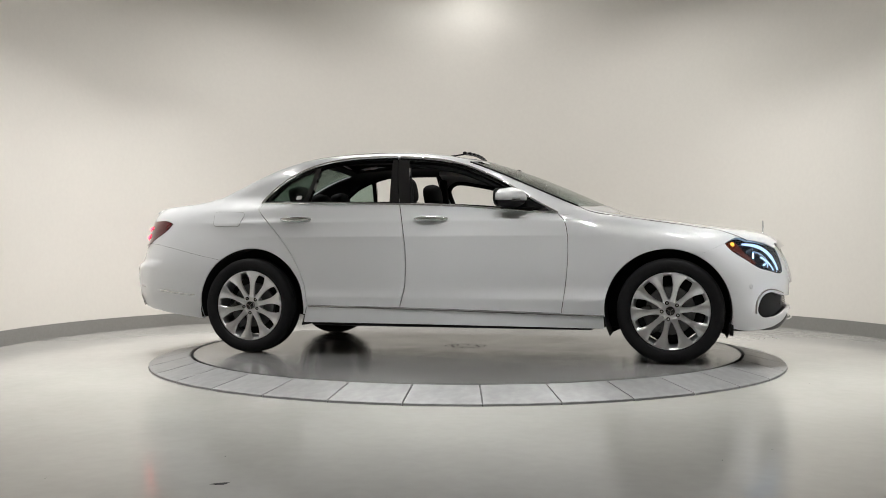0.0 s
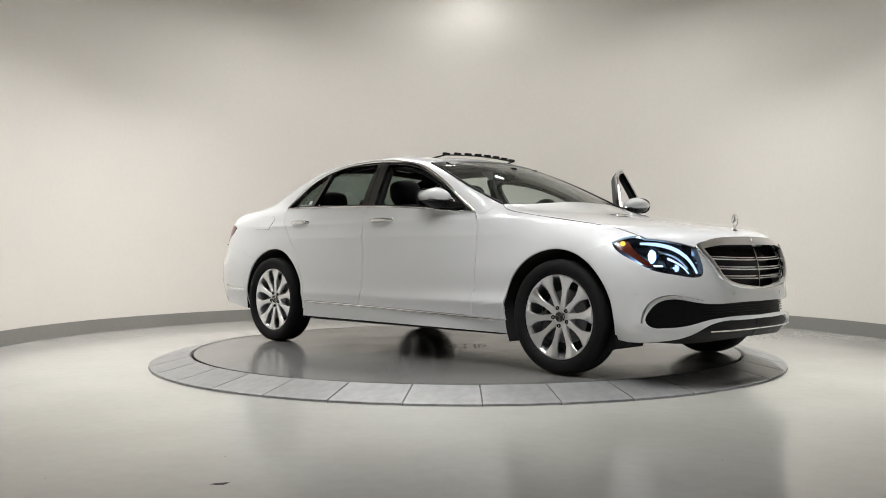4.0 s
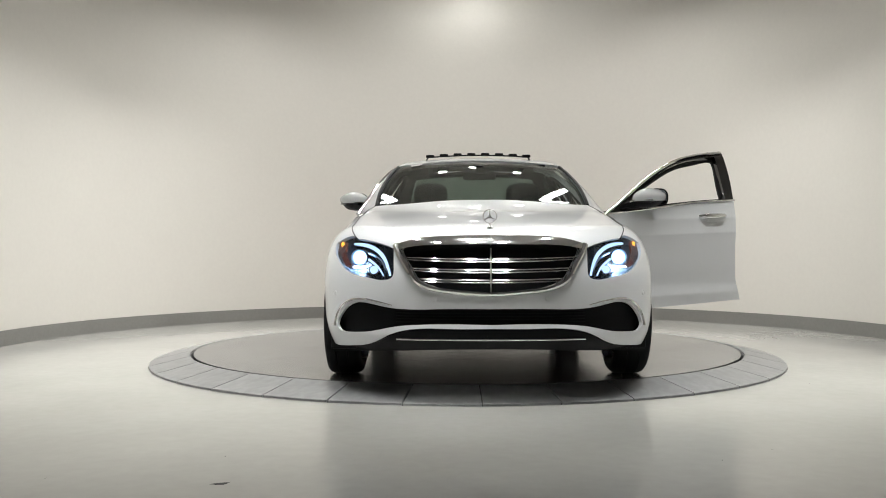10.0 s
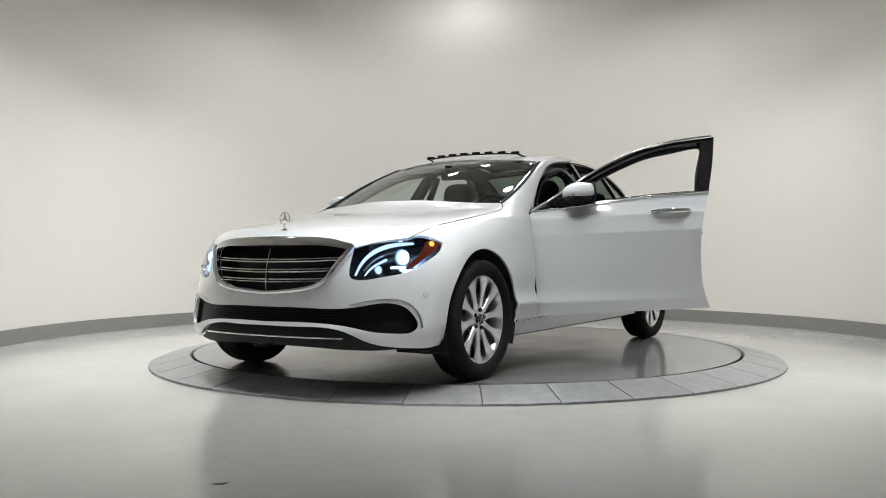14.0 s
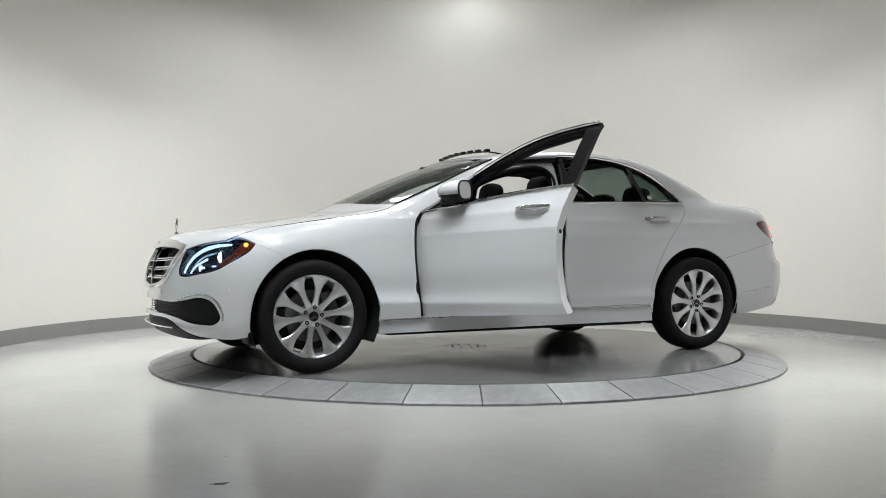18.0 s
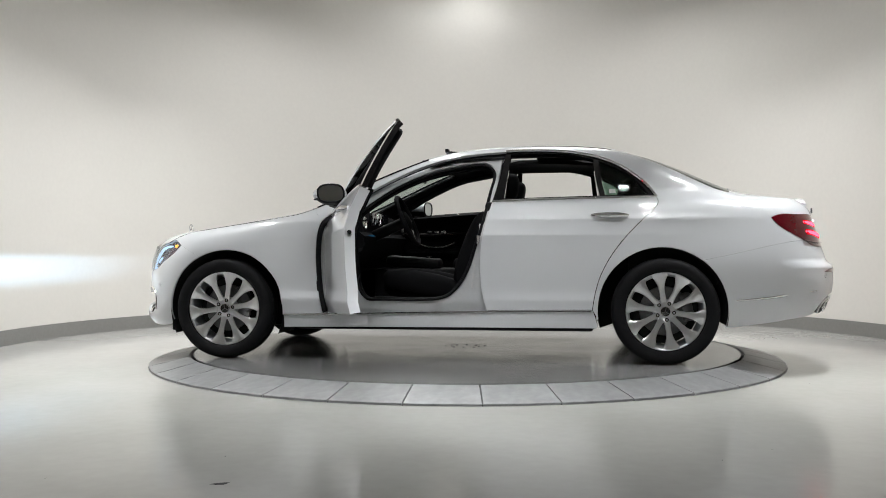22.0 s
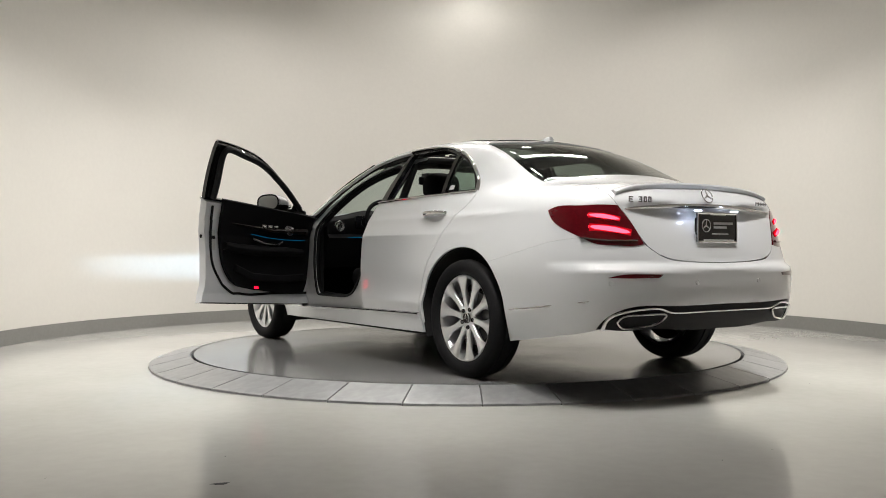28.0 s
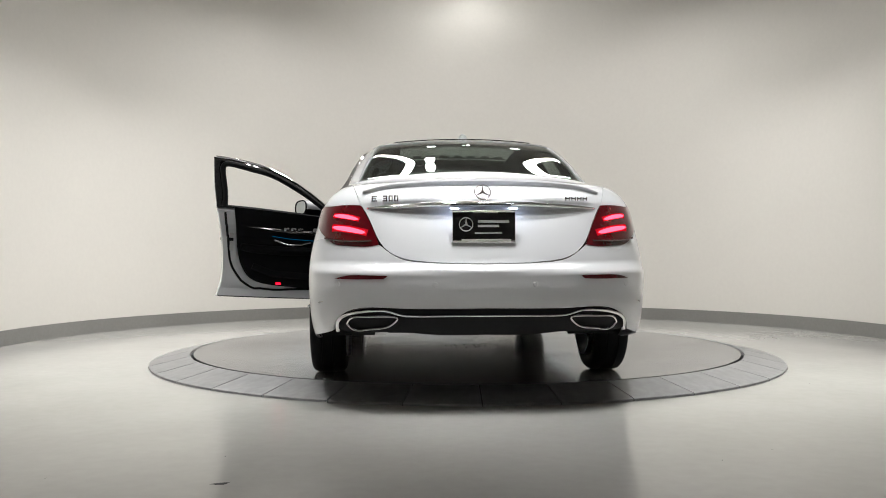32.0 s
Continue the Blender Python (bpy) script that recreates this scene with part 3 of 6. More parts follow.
seam_q = curve([TAIL_Q, S(-2.1, 0.752), S(-1.92, 0.71), arc(*A_R, 128, 128, 1)[0]])


# ---------------------------------------------------------------- the car
SEDAN = tagged(new("sedan"), "white four-door sedan on the turntable with its driver's door open", "car")


DOORS = {}


def build_skin():
    # doors and glass of each side; the left front door stands open
    glass_f = chain(curve([S(0.60, 1.018), S(0.40, 1.028), S(0.0, 1.055), S(-0.285, 1.066)]),
                    curve([S(-0.285, 1.066), S(-0.31, 1.2), S(-0.345, 1.372)]), curve([S(-0.345, 1.372), S(-0.2, 1.36), S(0.0, 1.325), S(0.2, 1.25), S(0.40, 1.15), S(0.60, 1.018)]))
    glass_r = chain(curve([S(-0.44, 1.075), S(-0.8, 1.082), S(-1.06, 1.088)]), curve([S(-1.06, 1.088), S(-1.035, 1.2), S(-1.02, 1.336)]),
                    curve([S(-1.02, 1.336), S(-0.9, 1.368), S(-0.7, 1.383), S(-0.475, 1.382)]), curve([S(-0.475, 1.382), S(-0.455, 1.2), S(-0.44, 1.075)]))
    glass_q = chain(curve([S(-1.10, 1.09), S(-1.375, 1.094)]), curve([S(-1.375, 1.094), S(-1.29, 1.195), S(-1.15, 1.288), S(-1.06, 1.325)]), curve([S(-1.06, 1.325), S(-1.075, 1.2), S(-1.10, 1.09)]))
    k = next(i for i, q in enumerate(dlo_line) if q[0] < -0.432)
    frame_f = chain(dlo_line[:k], curve([dlo_line[k], S(-0.397, 1.2), S(-0.36, 1.053)]), belt_f)
    frame_r = chain(dlo_line[k:], belt_r, curve([S(-0.36, 1.053), S(-0.397, 1.2), dlo_line[k]]))
    for side in (1, -1):
        m = (lambda g: g) if side == 1 else flip
        word = "left" if side == 1 else "right"
        door_f = panel("front_door", m(patch(chain(belt_f, seam_f, sill_f[::-1], seam_b[::-1]), SIDE, h=0.012, thick=0.06, gap=0.0036)), PAINT, SEDAN,
                       "white driver's door standing open" if side == 1 else "white closed front door")
        DOORS[side] = door_f
        door_r = DOORS[side * 2] = panel("rear_door", m(patch(chain(belt_r, seam_b, sill_r[::-1], seam_r[::-1]), SIDE, h=0.012, gap=0.0036)), PAINT, SEDAN, "white closed rear door")
        panel("window_frame", m(patch(frame_f, SIDE, holes=[glass_f], depth=0.004, thick=0.03)), BLACK_GLOSS, door_f, "gloss black window frame")
        panel("window_frame", m(patch(frame_r, SIDE, holes=[glass_r, glass_q], depth=0.004, thick=0.03)), BLACK_GLOSS, door_r, "gloss black window frame")
        panel("quarter_window", m(patch(glass_q, SIDE, depth=0.010, thick=0.004)), GLASS_SIDE, door_r, "small tinted quarter glass").visible_shadow = False
        tag = chain(curve([S(-1.125, 1.103), S(-1.165, 1.104)], 0.01), curve([S(-1.165, 1.104), S(-1.163, 1.128)], 0.01), curve([S(-1.163, 1.128), S(-1.123, 1.127), S(-1.125, 1.103)], 0.01))
        panel("window_sticker", m(patch(tag, SIDE, h=0.02, depth=0.007, thick=0.001, gap=0)), GREY_PRINT, door_r, "small pale sticker in the quarter glass")
        # bright trim round the windows
        rod("belt_trim", lift(belt_f, 0.004), 0.0095, CHROME, door_f, "chrome strip under the window", side < 0, flat=0.8)
        rod("belt_trim", lift(belt_r, 0.004), 0.0095, CHROME, door_r, "chrome strip under the window", side < 0, flat=0.8)
        rod("window_trim", lift(dlo_line[:k], 0.003), 0.013, CHROME, door_f, "chrome strip over the window", side < 0, flat=0.8)
        rod("window_trim", lift(dlo_line[k:], 0.003), 0.013, CHROME, door_r, "chrome strip over the window", side < 0, flat=0.8)
        # fender, sill, quarter
        fend = chain(hood_line, curve([T(0.865, 0.70), S(0.80, 0.965), S(0.745, 0.976)]), seam_f, curve([S(0.775, 0.312), S(1.048, 0.306)]),
                     arc(*A_F, 184, 62, 34), curve([arc(*A_F, 62, 62, 1)[0], S(1.74, 0.74), S(1.805, 0.77)]), lamp_top_out[::-1])
        panel("front_fender", m(patch(fend, FENDER_WAY, h=0.015, gap=0.0005)), PAINT, SEDAN)
        # Dark rod drawn for the shadow line between hood and fender.
        rod("hood_gap", lift(hood_line, 0.0002), 0.0022, SEAL, SEDAN, "", side < 0)
        sill = chain(curve([S(-1.012, 0.345), S(-0.333, 0.338), S(0.2, 0.326), S(0.775, 0.312), S(1.048, 0.306)]), curve([S(1.048, 0.306), S(1.052, 0.214)]),
                     curve([S(1.052, 0.214), S(0.03, 0.225), S(-1.045, 0.226)]), curve([S(-1.045, 0.226), S(-1.03, 0.30), S(-1.012, 0.345)]))
        panel("side_sill", m(patch(sill, (0, 1, -0.2))), PAINT, SEDAN)
        rod("sill_trim", lift(curve([S(-1.005, 0.340), S(-0.333, 0.333), S(0.2, 0.321), S(0.775, 0.307), S(1.05, 0.302)]), 0.004), 0.006, CHROME, SEDAN, "thin chrome strip along the sill", side < 0)
        quarter = chain(dlo_line[::-1], curve([S(0.745, 0.976), S(0.80, 0.965), T(0.865, 0.70)]), ws_side, rail, rw_side, trunk_side, lamp_in, tail_top,
                        tail_out, seam_q, arc(*A_R, 128, -8, 40), seam_r[::-1])
        panel("pillar_trim", m(patch(quarter, QUARTER_WAY, depth=0.022, thick=0.012, gap=0.006, h=0.06)), LINER, SEDAN, "dark inner pillar trim")
        panel("body_side", m(patch(quarter, QUARTER_WAY, h=0.016, gap=0.0009)), PAINT, SEDAN, "white roof pillar and rear quarter panel")
    # hood, roof, trunk lid
    hood = chain(hood_line[::-1], lamp_top_in[::-1], curve([F(0.505, 0.735), F(0.50, 0.745), F(0.40, 0.775), F(0.2, 0.795), F(0.0, 0.80)]),
                 curve([F(0, 0.80), T(1.5, 0), T(1.03, 0)]), curve([T(1.03, 0), T(1.0, 0.3), T(0.93, 0.58), T(0.865, 0.70)]))
    panel("hood", both(patch(hood, (0.25, 0.05, 0.97), gap=0.0034)), PAINT, SEDAN, "long white hood")
    roof = chain(rail, curve([T(-1.22, 0.54), T(-1.26, 0.3), T(-1.275, 0)]), curve([T(-1.275, 0), T(-0.5, 0), T(0.185, 0)]), curve([T(0.185, 0), T(0.17, 0.3), T(0.1, 0.60)]))
    cut = chain(rail, curve([T(-1.22, 0.54), T(-1.26, 0.3), T(-1.275, 0)]), curve([T(-1.275, 0), T(-1.16, 0)]), curve([T(-1.16, 0), T(-1.15, 0.44)]), curve([T(-1.15, 0.44), T(-0.05, 0.44)]),
                curve([T(-0.05, 0.44), T(-0.025, 0.3), T(-0.02, 0)]), curve([T(-0.02, 0), T(0.185, 0)]), curve([T(0.185, 0), T(0.17, 0.3), T(0.1, 0.60)]))
    glass = chain(curve([T(-0.60, 0), T(-0.60, 0.436)]), curve([T(-0.60, 0.436), T(-1.15, 0.436)]), curve([T(-1.15, 0.436), T(-1.155, 0)]), curve([T(-1.155, 0), T(-0.6, 0)]))
    panel("sunroof", both(patch(glass, UP, gap=0.0, depth=-0.004, thick=0.012)), BLACK_GLOSS, SEDAN, "dark glass sunroof slid open")
    panel("roof", both(patch(cut, UP, gap=0.0)), PAINT, SEDAN, "white roof")
    ws = chain(ws_side, curve([T(0.1, 0.60), T(0.17, 0.3), T(0.185, 0)]), curve([T(0.185, 0), T(0.6, 0), T(1.05, 0)]), curve([T(1.05, 0), T(1.02, 0.3), T(0.95, 0.58), T(0.865, 0.70)]))
    for side in (1, -1):
        rod("windscreen_seal", lift(ws_side, 0.001), 0.011, SEAL, SEDAN, "black seal beside the windscreen", side < 0, flat=0.6)
    panel("windscreen", both(patch(ws, (0.5, 0.1, 0.86), gap=0.0, depth=0.006, thick=0.004)), GLASS, SEDAN, "curved clear windscreen").visible_shadow = False
    rw = chain(rw_side, curve([T(-1.895, 0.655), T(-1.94, 0.35), T(-1.957, 0)]), curve([T(-1.957, 0), T(-1.5, 0), T(-1.275, 0)]), curve([T(-1.275, 0), T(-1.26, 0.3), T(-1.22, 0.54)]))
    panel("rear_screen", both(patch(rw, (-0.4, 0.1, 0.9), gap=0.0, depth=0.006, thick=0.004)), GLASS_DARK, SEDAN, "tinted rear window").visible_shadow = False
    lid = chain(trunk_side, lamp_in, curve([R(0.608, 0.955), R(0.565, 0.88), R(0.53, 0.80), R(0.49, 0.74), R(0.42, 0.695), R(0.30, 0.672), R(0.0, 0.662)]),
                curve([R(0, 0.662), R(0, 0.9), R(0, 1.03), T(-2.3, 0), T(-1.957, 0)], 0.03), curve([T(-1.957, 0), T(-1.94, 0.35), T(-1.895, 0.655)]))
    panel("trunk_lid", both(patch(lid, (-0.75, 0.1, 0.65), gap=0.0015)), PAINT, SEDAN, "white trunk lid")
    # bumpers
    front = chain(curve([F(0, 0.503), F(0.2, 0.518), F(0.325, 0.541), F(0.387, 0.573), F(0.432, 0.638), F(0.470, 0.70), F(0.495, 0.742)]), curve([F(0.495, 0.742), F(0.505, 0.735)]), lamp_low[::-1],
                  curve([S(1.805, 0.77), S(1.74, 0.74), arc(*A_F, 62, 62, 1)[0]]), arc(*A_F, 62, -15, 20), curve([arc(*A_F, -15, -15, 1)[0], S(1.93, 0.217), F(0.76, 0.22), F(0.66, 0.232), F(0.58, 0.262), F(0.52, 0.295), F(0.42, 0.322), F(0.2, 0.327), F(0, 0.328)]),
                  curve([F(0, 0.328), F(0, 0.347)]), curve([F(0, 0.347), F(0.4, 0.345), F(0.5, 0.334), F(0.64, 0.305), F(0.75, 0.298), F(0.80, 0.306), F(0.818, 0.335), F(0.80, 0.385), F(0.755, 0.435), F(0.69, 0.455), F(0.64, 0.452), F(0.57, 0.438), F(0.5, 0.428), F(0.25, 0.427), F(0, 0.427)]),
                  curve([F(0, 0.427), F(0, 0.505)]))
    panel("front_bumper", both(patch(front, FRONT_WAY, h=0.025, gap=0.0002)), PAINT, SEDAN, "white front bumper with dark air intakes")
    rear = chain(curve([R(0, 0.658), R(0.30, 0.668), R(0.42, 0.691), R(0.49, 0.736), R(0.515, 0.756)]), tail_bot[::-1], seam_q, arc(*A_R, 128, 195, 18),
                 curve([arc(*A_R, 195, 195, 1)[0], S(-2.05, 0.262), S(-2.22, 0.292)]), curve([S(-2.22, 0.292), R(0.75, 0.325)]),
                 curve([R(0.75, 0.325), R(0.738, 0.365), R(0.67, 0.428), R(0.55, 0.45), R(0.45, 0.447), R(0, 0.445)]), curve([R(0, 0.445), R(0, 0.658)]))
    panel("rear_bumper", both(patch(rear, REAR_WAY, h=0.025, gap=0.0004)), PAINT, SEDAN, "white rear bumper")

    # dark lining under the roof
    lining = chain(curve([T(0.12, 0), T(0.11, 0.3), T(0.06, 0.585)]), curve([T(0.06, 0.585), T(-0.5, 0.595), T(-1.18, 0.56)]), curve([T(-1.18, 0.56), T(-1.22, 0)]), curve([T(-1.22, 0), T(-1.12, 0)]),
                   curve([T(-1.12, 0), T(-1.12, 0.40)]), curve([T(-1.12, 0.40), T(-0.05, 0.40)]), curve([T(-0.05, 0.40), T(-0.02, 0)]), curve([T(-0.02, 0), T(0.12, 0)]))
    panel("headliner", both(patch(lining, UP, gap=0.0, depth=0.03, thick=0.012, h=0.06)), LINER, SEDAN, "dark grey cloth headliner")


build_skin()


def build_wheels():
    """Alloy wheels: rim, ten flared spokes, tyre, hub cap, bolts, brake disc. The wheel's axis is its z, outwards."""
    def spoke():
        bm = bmesh.new()
        rows = []
        for r, w, z, d in ((0.058, 0.022, 0.052, 0.03), (0.085, 0.0185, 0.056, 0.032), (0.13, 0.0175, 0.060, 0.03), (0.17, 0.023, 0.064, 0.026),
                           (0.203, 0.035, 0.068, 0.022), (0.225, 0.049, 0.071, 0.018), (0.240, 0.055, 0.073, 0.016)):
            rows.append([bm.verts.new(c) for c in ((r, -w, z - 0.007), (r, -w * 0.78, z), (r, 0, z + 0.0015), (r, w * 0.78, z), (r, w, z - 0.007), (r, w * 0.6, z - d), (r, -w * 0.6, z - d))])
        for a, b in zip(rows, rows[1:]):
            for i in range(7):
                k = (i + 1) % 7
                bm.faces.new((a[i], a[k], b[k], b[i]))
        bm.faces.new(rows[0])
        bm.faces.new(rows[-1][::-1])
        return bm

    wheel = tagged(new("wheel"), "silver ten-spoke alloy wheel with black tyre")
    wheel.parent = SEDAN
    bm = bmesh.new()
    lathe(bm, [(0.224, -0.11), (0.224, 0.045), (0.234, 0.062), (0.240, 0.071), (0.247, 0.0735), (0.2515, 0.069), (0.2515, 0.058), (0.245, 0.03), (0.245, -0.12)], 72)
    part("rim", bm, ALLOY, wheel, "silver alloy rim")
    bm = bmesh.new()
    lathe(bm, [(0.243, 0.04), (0.247, 0.066), (0.253, 0.079), (0.262, 0.089), (0.28, 0.098), (0.30, 0.099), (0.318, 0.094), (0.330, 0.083), (0.3365, 0.066),
               (0.3385, 0.04), (0.339, 0.036), (0.333, 0.034), (0.333, 0.028), (0.3395, 0.026), (0.3395, -0.026), (0.333, -0.028), (0.333, -0.034), (0.339, -0.036),
               (0.3365, -0.066), (0.330, -0.085), (0.315, -0.1), (0.28, -0.105), (0.25, -0.09), (0.243, -0.07)], 96)
    part("tyre", bm, RUBBER, wheel, "black low-profile tyre")
    bm = bmesh.new()
    lathe(bm, [(0.0, 0.050), (0.052, 0.050), (0.070, 0.047), (0.076, 0.03), (0.076, -0.02)], 40)
    part("hub", bm, ALLOY, wheel)
    first = part("spoke", spoke(), ALLOY, wheel)
    for i in range(1, 10):
        linked("spoke", first.data, wheel, m=pose(0, 0, 0, 0, 0, 36 * i))
    bm = bmesh.new()
    lathe(bm, [(0.0, 0.062), (0.022, 0.061), (0.030, 0.058), (0.031, 0.045)], 32)
    part("hub_cap", bm, BLACK_GLOSS, wheel, "black hub cap")
    bm = bmesh.new()
    lathe(bm, [(0.0265, 0.0605), (0.0275, 0.064), (0.030, 0.064), (0.032, 0.058)], 32)
    for i in range(3):
        box(bm, -0.0017, 0.0017, 0.0, 0.026, 0.061, 0.0645, m=pose(0, 0, 0, 0, 0, 120 * i + 180))
    part("cap_badge", bm, CHROME, wheel)
    bolt = None
    for i in range(5):
        a = 2 * math.pi * (i + 0.5) / 5
        bm = bmesh.new()
        lathe(bm, [(0.0, 0.046), (0.006, 0.046), (0.0065, 0.056), (0.0105, 0.0585), (0.0125, 0.054), (0.0125, 0.045)], 12)
        m = Matrix.Translation((0.0545 * math.cos(a), 0.0545 * math.sin(a), 0))
        if bolt is None:
            bolt = part("wheel_bolt", bm, BLACK_PLASTIC, wheel, m=m)
        else:
            bm.free()
            linked("wheel_bolt", bolt.data, wheel, m=m)
    bm = bmesh.new()
    lathe(bm, [(0.05, -0.0), (0.155, -0.0), (0.158, -0.004), (0.158, -0.024), (0.155, -0.028), (0.05, -0.028)], 56)
    part("brake_disc", bm, DISC_METAL, wheel, "bright steel brake disc")
    bm = bmesh.new()
    lathe(bm, [(0.0, -0.04), (0.21, -0.04), (0.21, -0.05)], 48)
    part("wheel_back", bm, PIT, wheel)
    bm = bmesh.new()
    box(bm, 0.10, 0.175, -0.09, 0.09, -0.05, 0.022, 0.012)
    part("brake_caliper", bm, DARK_STEEL, wheel, m=pose(0, 0, 0, 0, 0, 200))
    spots = [(AXLE, 1, 8), (AXLE, -1, 5), (-AXLE, 1, -9), (-AXLE, -1, 12)]
    for i, (x, s, spin) in enumerate(spots):
        m = pose(x, s * 0.826, 0.3385, -90 * s, 0, 0) @ pose(0, 0, 0, 0, 0, spin)
        if i == 0:
            wheel.matrix_basis = m
        else:
            copy_thing(wheel, m)


build_wheels()


# ---------------------------------------------------------------- front end
LAMP_WHITE = glowing("lamp_white", (0.45, 0.68, 1.0), 14.0)
LAMP_GLOW = glowing("lamp_glow", (0.25, 0.45, 1.0), 2.5)
LAMP_DRL = glowing("lamp_daylight", (0.62, 0.80, 1.0), 1.8)
LAMP_BEAM = glowing("lamp_beam", (0.50, 0.74, 1.0), 48000.0)
LAMP_AMBER = glowing("lamp_amber", (1.0, 0.42, 0.05), 2.5)
LAMP_RED = glowing("lamp_red", (1.0, 0.018, 0.032), 15.0)
LAMP_RED_HALO = glowing("lamp_red_halo", (1.0, 0.01, 0.03), 0.5)
LAMP_PLATE = glowing("lamp_plate", (0.65, 0.75, 1.0), 30.0)
LAMP_BLUE = glowing("lamp_blue", (0.0, 0.34, 0.75), 0.22)
LAMP_DOOR = glowing("lamp_door_red", (1.0, 0.004, 0.02), 5.0)


def sunk(p, d):
    """A point on the form pushed inside by d."""
    return lift([p], -d)[0]


def round_bm(c, axis, profile, steps=28):
    """A turned piece at c whose axis points along axis."""
    bm = bmesh.new()
    q = Vector(axis).normalized().to_track_quat("Z", "Y").to_matrix().to_4x4()
    lathe(bm, profile, steps, Matrix.Translation(Vector(c)) @ q)
    return bm


def emblem(bm, m, r, d=0.006):
    """A ring with three bars, standing in its x-z plane and facing -y."""
    ring = [(r * math.cos(2 * math.pi * i / 40), 0, r * math.sin(2 * math.pi * i / 40)) for i in range(40)]
    n = len(bm.verts)
    tube(bm, ring, r * 0.075, 8, closed=True)
    for k in range(3):
        a = radians(90 + 120 * k)
        c, s = math.cos(a), math.sin(a)
        tip = Vector((r * 0.97 * c, 0, r * 0.97 * s))
        l, q = Vector((-s, 0, c)) * r * 0.12, Vector((0, d / 2, 0))
        base = [bm.verts.new(p) for p in (l * 1.2 - q, -l * 1.2 - q, -l * 1.2 + q, l * 1.2 + q)]
        end = [bm.verts.new(tip + p) for p in (l * 0.25 - q * 0.6, -l * 0.25 - q * 0.6, -l * 0.25 + q * 0.6, l * 0.25 + q * 0.6)]
        for i in range(4):
            j = (i + 1) % 4
            bm.faces.new((base[i], base[j], end[j], end[i]))
        bm.faces.new(base)
        bm.faces.new(end[::-1])
    bm.verts.ensure_lookup_table()
    bmesh.ops.transform(bm, matrix=m, verts=bm.verts[n:])


